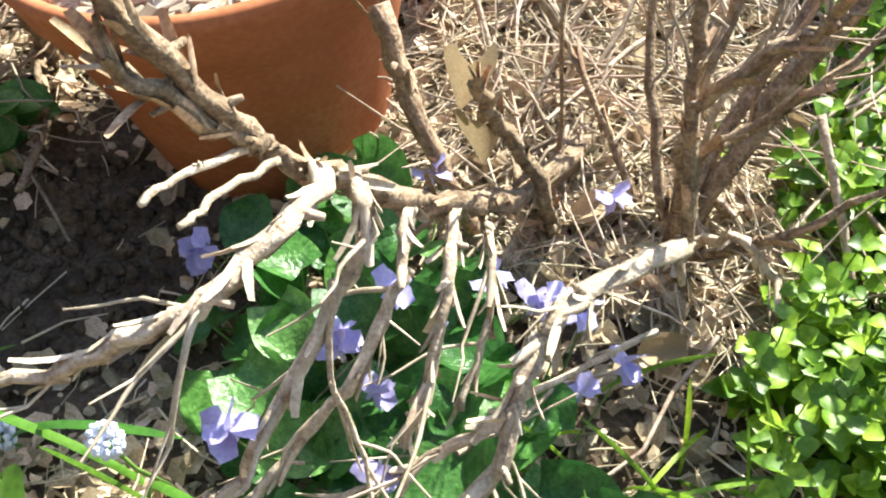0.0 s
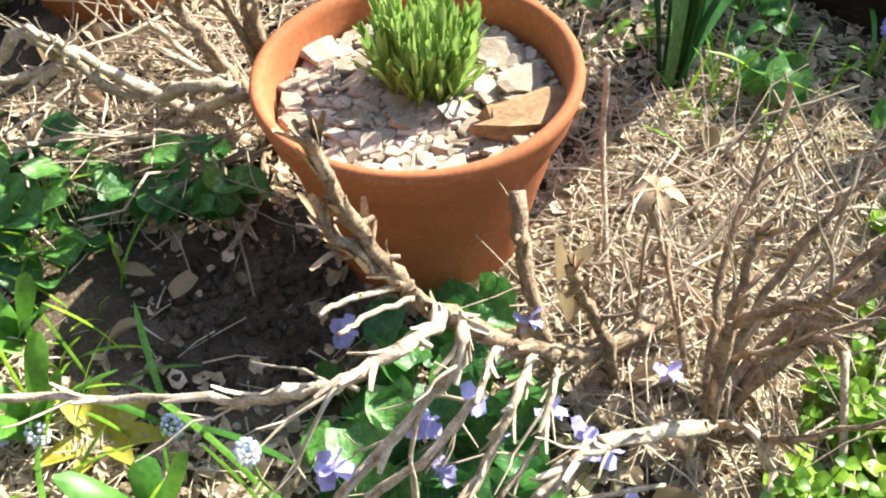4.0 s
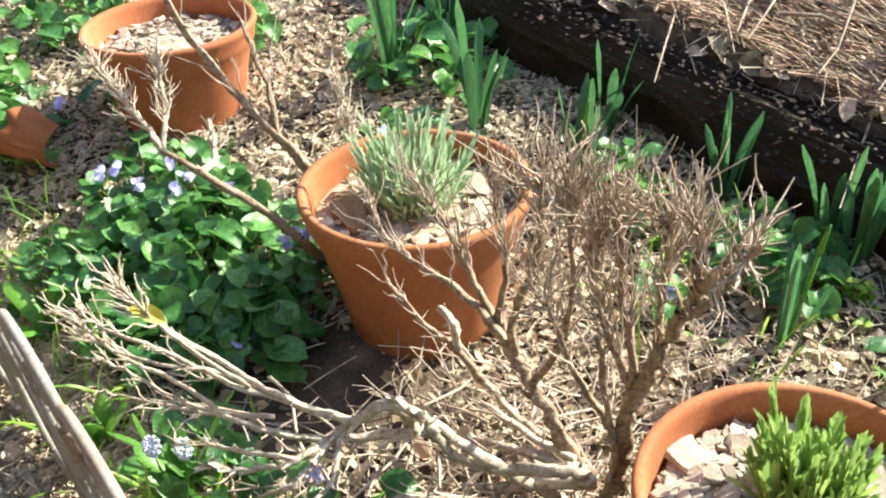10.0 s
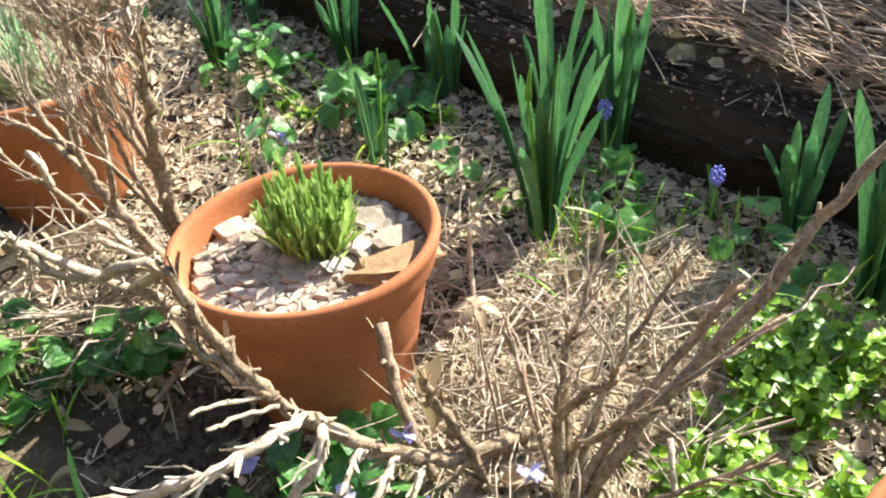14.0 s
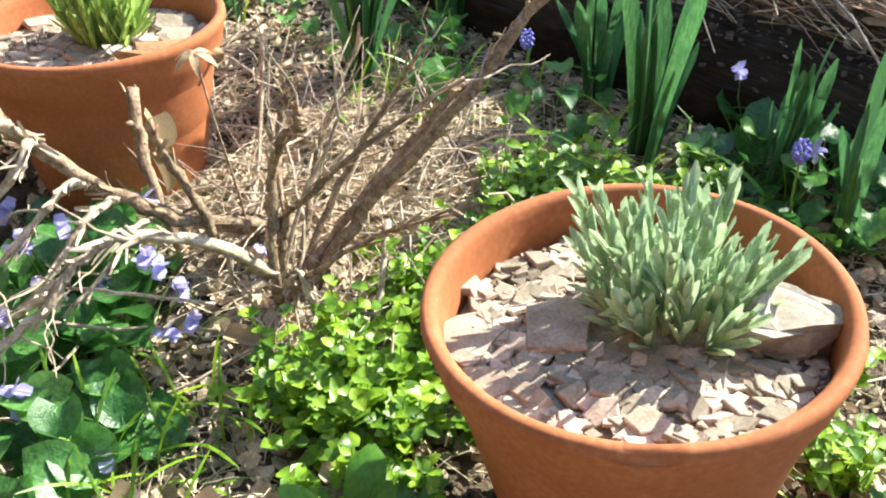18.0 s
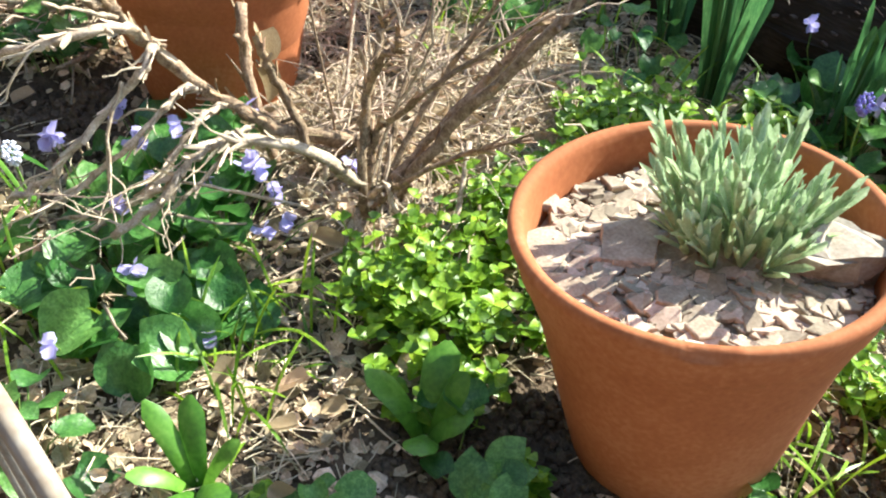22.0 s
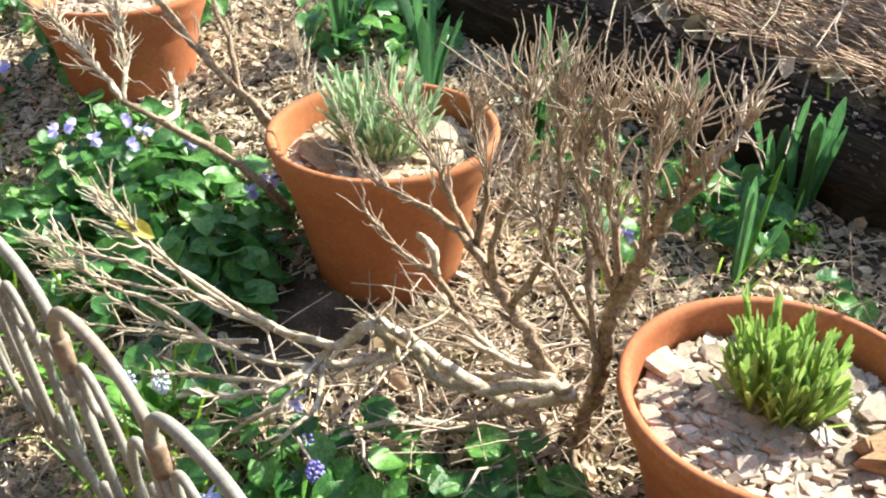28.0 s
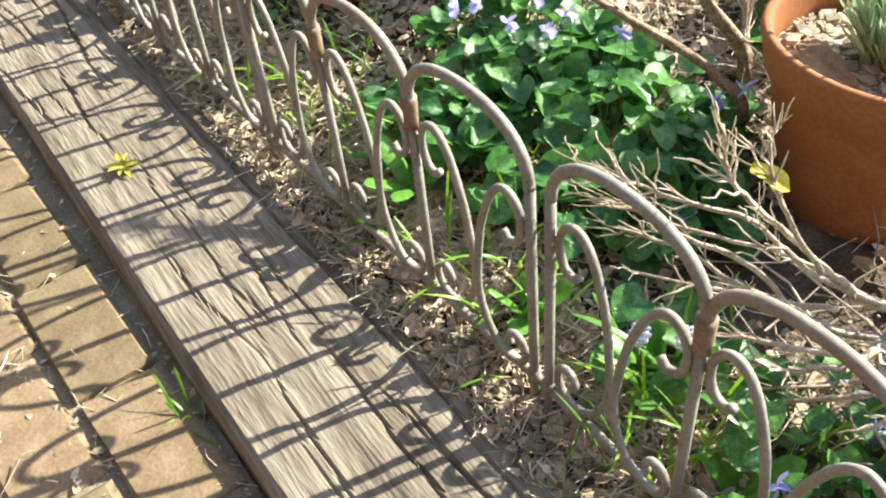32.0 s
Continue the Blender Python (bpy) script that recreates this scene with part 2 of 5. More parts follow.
def blade(geo, length, profile, cup=0.15, droop=0.2, cols=4, rows=6, at=None, curl=0.0):
    """A leaf along +y from the origin: profile gives the half width along it, cup lifts its sides, droop bends its tip."""
    verts, faces = [], []
    for j in range(rows + 1):
        v = j / rows
        w = profile(v)
        for i in range(cols + 1):
            u = 2 * i / cols - 1
            back = 0.10 * abs(u) * (1 - v) if curl else 0.0
            p = Vector((u * w, (v - back * curl) * length, cup * abs(u) ** 1.5 * w - droop * length * v * v))
            verts.append(at @ p if at else p)
    for j in range(rows):
        for i in range(cols):
            a = j * (cols + 1) + i
            faces.append((a, a + 1, a + cols + 2, a + cols + 1))
    return geo.add(verts, faces)


def lathe(geo, profile, steps=72, wob=0.0):
    """A turned body from (radius, height) pairs."""
    k = len(profile)
    verts = [((r + wob * math.sin(3 * a + z * 9)) * math.cos(a), (r + wob * math.sin(3 * a + z * 9)) * math.sin(a), z)
             for a in (2 * math.pi * s / steps for s in range(steps)) for r, z in profile]
    faces = [(s * k + i, ((s + 1) % steps) * k + i, ((s + 1) % steps) * k + i + 1, s * k + i + 1) for s in range(steps) for i in range(k - 1)]
    return geo.add(verts, faces)


def rock(geo, size, seed, flat=0.45, at=None):
    """An angular stone: a cut block whose corners are shaken."""
    rnd = random.Random(seed)
    verts, faces = [], []
    k = 11 if size > 0.04 else rnd.choice((4, 5, 5, 6))
    ring = [(math.cos(2 * math.pi * i / k + rnd.uniform(-0.3, 0.3)), math.sin(2 * math.pi * i / k + rnd.uniform(-0.3, 0.3)), rnd.uniform(0.72, 1.12)) for i in range(k)]
    asp = rnd.uniform(0.5, 0.95)
    sx, sy = rnd.uniform(-0.12, 0.12), rnd.uniform(-0.12, 0.12)
    for z, s in ((-0.5, 0.9), (-0.2, 1.0), (0.40, 0.96), (0.5, 0.86)):
        for c, d, r in ring:
            j = 1 + (rnd.uniform(-0.17, 0.15) if size > 0.04 else 0)
            p = Vector((c * r * s * j * size * 0.5, d * r * s * j * size * 0.5 * asp, (z + sx * c + sy * d + (rnd.uniform(-0.14, 0.14) if size > 0.04 else 0)) * size * flat))
            verts.append(at @ p if at else p)
    for j in range(3):
        for i in range(k):
            a, b = j * k + i, j * k + (i + 1) % k
            faces.append((a, b, b + k, a + k))
    faces += [tuple(range(k - 1, -1, -1)), tuple(range(3 * k, 4 * k))]
    return geo.add(verts, faces)


def turned(place, rnd, tilt=25, scale=1.0):
    return Matrix.LocRotScale(place, Euler((radians(rnd.uniform(-tilt, tilt)), radians(rnd.uniform(-tilt, tilt)), rnd.uniform(0, 6.283))), (scale,) * 3)


# ---------------------------------------------------------------- ground
EDGE = lambda x: -0.004 + 0.010 * (x + 0.955)          # bed side of the front sleeper
FENCE = lambda x: 0.038 + (0.048 if x < -0.955 else 0.008) * (x + 0.955)
BACK = lambda x: 1.093 + 0.022 * x + 0.11 * max(0.0, min(0.8, x + 0.2))                    # bed side of the back sleeper


def fall(x, y):
    """The edging, fence and path dip towards the far end of the bed."""
    return 0.085 * max(-1.3, min(0.5, x + 0.95)) * max(0.0, min(1.0, (0.32 - y) / 0.27))


def ground_z(x, y):
    z = 0.012 * noise.noise((x * 3, y * 3, 0)) + 0.006 * noise.noise((x * 11, y * 11, 3))
    if y < EDGE(x):
        s = min(1, 0.4 + (EDGE(x) - y) / 0.16)
        z = z * (1 - s) - 0.068 * s
    elif y < EDGE(x) + 0.12:
        z -= 0.036 * (1 - (y - EDGE(x)) / 0.12)
    elif y > BACK(x):
        s = min(1, (y - BACK(x)) / 0.10)
        z = z + 0.138 * s ** 1.5 + 0.012 * noise.noise((x * 9, y * 9, 7)) * s + 0.10 * min(3, max(0, y - BACK(x) - 0.15))
    return z + fall(x, y)


def sheet():
    xs = np.unique(np.concatenate([[-80, -40, -20, -10, -6, -4], np.arange(-3, 2.01, 0.025), [3, 5, 10, 20, 40, 80]]))
    ys = np.unique(np.concatenate([[-80, -40, -20, -10, -5, -2.5, -1.6], np.arange(-1, 2.51, 0.025), [3, 4, 6, 10, 20, 40, 80]]))
    g = Geo()
    g.v = [(x, y, ground_z(x, y)) for y in ys for x in xs]
    w = len(xs)
    g.f = [(j * w + i, j * w + i + 1, (j + 1) * w + i + 1, (j + 1) * w + i) for j in range(len(ys) - 1) for i in range(w - 1)]
    return new("ground", g.mesh("ground", SOIL))


tagged(sheet(), "brown garden soil of a spring flower bed", "ground", kind="structure")


def beam(name, x0, x1, front, width, z0, z1, material, seed, cracks, round_by=0.012, rough=0.003):
    """A squared sleeper along x with rounded arrises, wavy faces and long drying cracks on top."""
    rnd = random.Random(seed)
    g = Geo()
    lines = [(rnd.uniform(x0, x1), rnd.uniform(0.08, 0.92), rnd.uniform(-0.5, 0.5), rnd.uniform(0.05, 0.26), rnd.uniform(0.003, 0.009), rnd.uniform(0, 90)) for _ in range(cracks)]
    lines += [(0.5 * (x0 + x1), 0.86, 0.0, x1 - x0, 0.005, 5.0)]
    # outline across the beam, from the front foot over the top to the back foot
    us = sorted(set([0.0, 0.02, 0.05, 0.95, 0.98, 1.0] + list(np.linspace(0.07, 0.93, 66))))
    prof = [("f", z) for z in np.linspace(z0, z1 - round_by, 5)] + [("t", u) for u in us] + [("b", z) for z in np.linspace(z1 - round_by, z0, 5)]
    xs = np.arange(x0, x1 + 0.001, 0.018)
    for x in xs:
        y0 = front(x)
        here = [(u, x - xc, slope, dp * (1 - abs(x - xc) / half), k) for xc, u, slope, half, dp, k in lines if abs(x - xc) < half]
        for kind, a in prof:
            wav = rough * noise.noise((x * 5, a * 9, seed)) + 0.5 * rough * noise.noise((x * 21, a * 23, seed))
            if kind == "t":
                y = y0 + a * width
                edge = max(0, 1 - min(a, 1 - a) * width / (round_by * 0.85))
                z = z1 - round_by * edge ** 2 + 0.5 * wav
                for u, s, slope, dp, seed_k in here:
                    c = u + slope * s + 0.05 * noise.noise((x * 4, seed_k, seed)) + 0.02 * noise.noise((x * 17, seed_k, seed))
                    if abs(a - c) < 0.0085:
                        z -= dp
            else:
                y = y0 + (wav if kind == "f" else width + wav)
                z = a
            g.v.append((x, y, z + fall(x, y0)))
    k = len(prof)
    g.f = [(i * k + j, (i + 1) * k + j, (i + 1) * k + j + 1, i * k + j + 1) for i in range(len(xs) - 1) for j in range(k - 1)]
    g.f += [tuple(range(k)), tuple(range(len(g.v) - 1, len(g.v) - k - 1, -1))]
    return new(name, g.mesh(name, material, smooth=False))


tagged(beam("timber_edging", -3.4, 1.6, lambda x: EDGE(x) - 0.232, 0.228, -0.20, -0.028, SLEEPER, 3, 130, 0.014),
       "grey weathered timber sleeper edging, deeply cracked", "edging", kind="structure")
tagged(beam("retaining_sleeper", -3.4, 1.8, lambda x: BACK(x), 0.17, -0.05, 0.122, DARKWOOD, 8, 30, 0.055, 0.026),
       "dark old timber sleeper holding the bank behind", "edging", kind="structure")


def unseen_wall():
    """Plain unseen wall closing the path side, added to block sky light on pots."""
    g = Geo()
    for x, y in ((-7.0, -1.7), (5.0, -1.7), (5.0, -1.9), (-7.0, -1.9)):
        g.v += [(x, y, -0.2), (x, y, 3.2)]
    g.f = [(0, 1, 3, 2), (2, 3, 5, 4), (4, 5, 7, 6), (6, 7, 1, 0), (1, 7, 5, 3), (0, 2, 4, 6)]
    return new("wall_south", g.mesh("wall_south", WALL, False))


tagged(unseen_wall(), "unseen plain brown wall added beyond the path to block sky light", "wall", kind="structure")


# ---------------------------------------------------------------- pots
def pot(place, axis, label, height=0.25, fill=0.045, chip=None):
    """A turned clay pot with a shallow collar and a rounded lip; place is the middle of its mouth."""
    up = Vector(axis).normalized()
    m = Matrix.Translation(place) @ Vector((0, 0, 1)).rotation_difference(up).to_matrix().to_4x4() @ Matrix.Translation((0, 0, -height))
    ob = tagged(new("terracotta_pot"), label, "pot", "terracotta pots")
    ob.matrix_world = m
    h = height
    prof = [(0.02, 0.0), (0.088, 0.0), (0.093, 0.004), (0.104, 0.055), (0.115, 0.11), (0.127, 0.165), (0.1385, h - 0.048), (0.1405, h - 0.043), (0.1432, h - 0.038), (0.1450, h - 0.030), (0.1485, h - 0.016),
            (0.1508, h - 0.011), (0.1516, h - 0.007), (0.1505, h - 0.002), (0.1470, h), (0.1420, h - 0.001), (0.1390, h - 0.005), (0.137, h - 0.012),
            (0.134, h - 0.045), (0.122, h - 0.10), (0.09, 0.02), (0.02, 0.02)]
    body = Geo()
    lathe(body, prof, 96, 0.0006)
    if chip is not None:
        body.v = [(x * 0.985, y * 0.985, z - 0.004) if z > h - 0.008 and math.hypot(x, y) > 0.1445 and abs(math.atan2(y, x) - chip) < 0.10 else (x, y, z) for x, y, z in body.v]
    part("body", body, CLAY, ob)
    rnd = random.Random(h * 1000 + place[0])
    soil = Geo()
    zf = h - fill
    rings = [(r, [(r * math.cos(a), r * math.sin(a), zf + 0.006 * noise.noise((r * 40, a * 3, place[0])) + 0.01 * (1 - r / 0.14)) for a in np.linspace(0, 2 * math.pi, 40, endpoint=False)]) for r in (0.002, 0.03, 0.06, 0.09, 0.115, 0.1335)]
    verts = [p for _, ring in rings for p in ring]
    faces = [(j * 40 + i, j * 40 + (i + 1) % 40, (j + 1) * 40 + (i + 1) % 40, (j + 1) * 40 + i) for j in range(5) for i in range(40)]
    soil.add(verts, faces)
    part("potting_soil", soil, POTSOIL, ob)
    return ob, m @ Matrix.Translation((0, 0, zf))


def gravel(m, count, seed, big, material=STONES, words="pale slate chips spread on the soil in the pot"):
    """Slate chips on the soil of a pot: the small ones joined, and the big stones as things of their own."""
    rnd = random.Random(seed)
    g = Geo()
    for i in range(count):
        r, a = 0.131 * math.sqrt(rnd.random()), rnd.uniform(0, 6.283)
        s = rnd.choice((0.004, 0.006, 0.008, 0.010, 0.012, 0.016, 0.021, 0.028))
        if r < 0.03:
            continue
        rock(g, s, seed * 999 + i, rnd.uniform(0.10, 0.24), m @ turned((min(r, 0.131 - s * 0.4) * math.cos(a), min(r, 0.131 - s * 0.4) * math.sin(a), 0.007 + s * 0.08), rnd, 20))
    tagged(new("gravel", g.mesh("gravel", material, False)), words, "gravel", kind="stuff")
    for k, (x, y, size, flat, mat, yaw, tilt, words) in enumerate(big):
        g = Geo()
        flat *= 0.72
        rock(g, size, seed * 77 + k, flat)
        ob = new("stone", g.mesh("stone", mat, False))
        local = m.inverted() @ Vector((x, y, m.translation.z))
        ob.matrix_world = m @ Matrix.LocRotScale((local.x, local.y, 0.008 + size * flat * 0.35), Euler((radians(tilt), radians(tilt * 0.6), radians(yaw))), (1.45, 0.72, 0.9) if mat is OCHRE else (1, 1, 1))
        tagged(ob, words, "stone", "stones in the pots")


def shoot_mesh(name, material, rnd, height, leaf, wide):
    g = Geo()
    bend = rnd.uniform(-0.012, 0.012)
    tube(g, [(0, 0, 0), (bend * 0.4, 0, height * 0.45), (bend, 0, height * 0.8)], 0.0018, 0.0010, 4)
    n = 8
    for i in range(n):
        v = 0.06 + 0.94 * i / (n - 1)
        for s in (0, 1):
            a = i * 1.57 + s * math.pi + rnd.uniform(-0.35, 0.35)
            lift = 60 + 26 * v + rnd.uniform(-9, 9)
            ln = leaf * rnd.uniform(0.75, 1.15) * (1.05 - 0.3 * v)
            at = Matrix.Translation((bend * v * v, 0, height * 0.75 * v)) @ Matrix.Rotation(a, 4, "Z") @ Matrix.Rotation(radians(lift), 4, "X")
            blade(g, ln, lambda q: wide * (0.5 + 1.05 * q * (1.5 - q)) * (math.sqrt(max(0.06, 1 - ((q - 0.8) / 0.2) ** 2)) if q > 0.8 else 1), 0.7, rnd.uniform(-0.14, 0.1), 2, 6, at)
    return g.mesh(name, material)


def lavender(place, axis_m, shoots, radius, height, material, label, seed, wide=0.0024, splay=38):
    rnd = random.Random(seed)
    ob = tagged(new("lavender_plant"), label, "plant", "lavender in the pots")
    local = axis_m.inverted() @ Vector((place[0], place[1], axis_m.translation.z))
    ob.matrix_world = axis_m @ Matrix.Translation((local.x, local.y, 0.0))
    kinds = [shoot_mesh("shoot", material, rnd, height * s, height * 0.44, wide) for s in (0.6, 0.75, 0.9, 1.0)]
    for i in range(shoots):
        r, a = radius * math.sqrt((i + 0.3) / shoots), i * 2.4
        lean = splay * r / radius
        m = Matrix.Translation((0.62 * r * math.cos(a), 0.62 * r * math.sin(a), 0.0)) @ Matrix.Rotation(a, 4, "Z") @ Matrix.Rotation(radians(lean + rnd.uniform(-8, 8)), 4, "Y") @ Matrix.Rotation(rnd.uniform(0, 6.28), 4, "Z")
        part("shoot", kinds[rnd.choice((0, 1, 2, 3) if r < radius * 0.7 else (0, 0, 1, 2))], None, ob, m=m @ Matrix.Scale(rnd.uniform(0.85, 1.1), 4))
    return ob


SL = "grey-brown flat slate stone lying in the pot"
POT_A, SA = pot((0.3547, 0.5401, 0.2606), (-0.122, 0.026, 0.99), "orange terracotta pot with a chipped rim, planted with lavender", 0.25, chip=-0.9)
POT_B, SB = pot((-0.4025, 0.5276, 0.2018), (-0.094, 0.070, 0.99), "orange terracotta pot filled with slate chips and young lavender", 0.235)
POT_C, SC = pot((-1.0020, 0.5387, 0.2003), (-0.09, 0.068, 0.99), "orange terracotta pot of grey lavender beside violets", 0.24)
POT_D, SD = pot((-1.6953, 0.5125, 0.168), (-0.1, 0.07, 0.99), "orange terracotta pot of bare gravel behind a dry shrub", 0.24)
gravel(SA, 1500, 11, [(0.440, 0.602, 0.088, 0.56, PALESTONE, 35, 14, "large pale angular stone against the pot's rim"), (0.279, 0.447, 0.068, 0.2, STONE, 60, 4, SL),
                     (0.318, 0.505, 0.066, 0.24, STONE, 10, 8, SL), (0.318, 0.427, 0.050, 0.22, STONE, 40, 7, SL), (0.381, 0.480, 0.040, 0.3, STONE, 95, 7, SL), (0.250, 0.560, 0.034, 0.4, STONE, 15, 9, SL),
                     (0.278, 0.605, 0.034, 0.4, STONE, 15, 9, SL), (0.345, 0.44, 0.030, 0.3, STONE, 5, 5, SL), (0.420, 0.468, 0.034, 0.3, STONE, 75, 9, SL), (0.232, 0.500, 0.030, 0.35, STONE, 120, 12, SL)])
gravel(SB, 1400, 12, [(-0.302, 0.563, 0.088, 0.32, OCHRE, 78, 12, "rough ochre-brown stone against the pot's rim"), (-0.352, 0.538, 0.054, 0.18, PALESTONE, 112, 24, "white oval slate leaning among the chips"),
                     (-0.338, 0.602, 0.060, 0.26, STONE, 75, 26, SL), (-0.356, 0.572, 0.050, 0.2, STONE, 110, 22, SL), (-0.387, 0.622, 0.060, 0.22, STONE, 20, 14, SL), (-0.452, 0.421, 0.036, 0.35, STONE, 15, 8, SL),
                     (-0.518, 0.508, 0.050, 0.25, STONE, 150, 6, SL), (-0.328, 0.524, 0.040, 0.3, STONE, 75, 15, SL), (-0.380, 0.445, 0.032, 0.3, PALESTONE, 0, 12, "small white slate stone in the pot"), (-0.374, 0.490, 0.034, 0.3, STONE, 100, 18, SL),
                     (-0.414, 0.405, 0.030, 0.3, STONE, 100, 6, SL), (-0.49, 0.56, 0.044, 0.25, STONE, 20, 5, SL), (-0.47, 0.60, 0.036, 0.3, STONE, 60, 10, SL), (-0.50, 0.455, 0.034, 0.3, STONE, 85, 8, SL)])
gravel(SC, 760, 13, [(-0.978, 0.628, 0.070, 0.22, STONE, 40, 5, SL), (-1.040, 0.458, 0.070, 0.22, OCHRE, -20, 6, "brown flat stone in the pot"), (-0.92, 0.57, 0.040, 0.25, STONE, 75, 6, SL)], LITTER, "brown bark chips and pale crumbs on the soil in the pot")
gravel(SD, 500, 14, [])
lavender((0.368, 0.574), SA, 30, 0.066, 0.112, LAVENDER, "silvery green lavender bush growing in the pot", 21, 0.0034, 27)
lavender((-0.408, 0.545), SB, 36, 0.058, 0.104, SPRING, "bright green young lavender tuft in the pot", 22, 0.0029, 15)
lavender((-1.0, 0.535), SC, 34, 0.056, 0.128, LAVENDER, "grey-green lavender tuft in the pot", 23, 0.0025, 26)


# ---------------------------------------------------------------- fence
def fence_panel(place, turn, cells=3, pitch=0.170):
    """A wire panel: two end posts bent over into arches, posts under the rusty joints, mirrored C-scrolls between them and a foot rail."""
    ob = tagged(new("garden_fence"), "low looped iron garden fence with flaking pale paint", "fence", "fence panels")
    ob.matrix_world = Matrix.Translation(place) @ Euler(turn).to_matrix().to_4x4()
    J, R, F = 0.278, 0.0050, 0.036
    ends = cells * pitch
    for c in range(cells + 1):
        x = c * pitch
        last = c in (0, cells)
        g = Geo()
        tube(g, [(x, 0, -0.08), (x, 0.0, 0.1), (x, 0.0, J + (0.012 if last else 0.0))], R, R, 10)
        part("post", g, IRON, ob)
        if not last:
            g = Geo()
            tube(g, [(x, 0.0, J - 0.026), (x, 0.0, J - 0.012), (x, 0.0, J + 0.004), (x, 0, J + 0.010)], 0.0072, 0.0085, 10, 0.08)
            part("joint", g, RUST, ob, "rusty welded joint")
        g = Geo()
        tube(g, [(x, 0, F - 0.008), (x, 0, F + 0.001), (x, 0, F + 0.009)], 0.0076, 0.0072, 8, 0.1)
        part("clamp", g, IRON, ob)
    for c in range(cells):
        x, mid = c * pitch, (c + 0.5) * pitch
        g = Geo()
        arch = [(mid - 0.5 * pitch * math.copysign(abs(math.cos(a)) ** 0.9, math.cos(a)), 0, J + 0.066 * math.sin(a) ** 0.8) for a in np.linspace(0.04, math.pi - 0.04, 26)]
        tube(g, arch, R * 1.08, R * 1.08, 10)
        part("arch", g, RUSTY if c == 1 else IRON, ob)
        for s in (-1, 1):
            foot = x if s > 0 else x + pitch
            g = Geo()
            line = [(0.034, J - 0.062), (0.026, J - 0.069), (0.014, J - 0.063), (0.0085, J - 0.047), (0.010, J - 0.028), (0.020, J - 0.014), (0.034, J - 0.013), (0.048, J - 0.028), (0.060, J - 0.056),
                    (0.070, J - 0.092), (0.077, 0.135), (0.0785, 0.108), (0.074, 0.082), (0.062, 0.056), (0.044, F + 0.004), (0.026, F + 0.003), (0.013, F + 0.012), (0.009, F + 0.028), (0.015, F + 0.042),
                    (0.027, F + 0.044), (0.034, F + 0.034), (0.031, F + 0.025)]
            tube(g, smooth_line([(foot + s * u, 0.0035 * s, z) for u, z in line], 4), 0.0042, 0.0042, 8)
            part("scroll", g, IRON, ob)
    g = Geo()
    tube(g, [(-0.012, 0.0, F), (0.25 * ends, 0.0, F - 0.001), (0.5 * ends, 0.0, F - 0.002), (0.75 * ends, 0, F - 0.001), (ends + 0.012, 0.0, F)], 0.0052, 0.0052, 8)
    part("foot_rail", g, IRON, ob)
    return ob


panel = fence_panel((-0.966, FENCE(-0.966), -0.025), (0, -0.09, 0.008))
for k in (-4, -3, -2, -1, 1, 2, 3):
    x = -0.966 + 0.528 * k
    copy_thing(panel, Matrix.Translation((x, FENCE(x), -0.025 + max(-0.11, 0.09 * 0.528 * k))) @ Euler((0.012 * (k % 3 - 1), -0.09 if k > -3 else -0.01, 0.048 if k < 0 else 0.008)).to_matrix().to_4x4())


# ---------------------------------------------------------------- dry shrubs
def stem_line(a, b, rnd, wiggle=0.06, n=5, lift=0.0):
    a, b = np.array(a, float), np.array(b, float)
    ln = np.linalg.norm(b - a)
    return [a + (b - a) * s + np.array([rnd.gauss(0, wiggle), rnd.gauss(0, wiggle), rnd.gauss(0, wiggle) + lift * math.sin(math.pi * s)]) * ln * math.sin(math.pi * s) for s in np.linspace(0, 1, n)]


def twigs_on(geo, line, rnd, count, length, spread, up, r=0.0013, start=0.3, forks=2):
    """Fine forked twigs growing from the outer part of a branch."""
    n = len(line)
    for _ in range(count):
        i = min(n - 2, int(n * rnd.uniform(start, 1.0)))
        p = np.array(line[i]) + (np.array(line[i + 1]) - np.array(line[i])) * rnd.random()
        d = np.array(line[min(i + 1, n - 1)]) - np.array(line[i])
        d = d / (np.linalg.norm(d) + 1e-9) + np.array([rnd.gauss(0, spread), rnd.gauss(0, spread), rnd.gauss(0, spread) + up])
        d /= np.linalg.norm(d)
        ln = length * rnd.uniform(0.5, 1.2)
        pts = [np.array(q) for q in stem_line(p, p + d * ln, rnd, 0.055, 5)]
        tube(geo, smooth_line(pts, 2), r * rnd.uniform(0.8, 2.0), r * 0.6, 4, 0.12, False)
        for _ in range(rnd.randint(0, forks)):
            q = pts[rnd.choice((1, 2))]
            e = d + np.array([rnd.gauss(0, 0.5), rnd.gauss(0, 0.5), rnd.gauss(0.1, 0.4)])
            e /= np.linalg.norm(e)
            tube(geo, [q, q + e * ln * rnd.uniform(0.25, 0.55)], r * 0.9, r * 0.5, 3, 0.0, False)


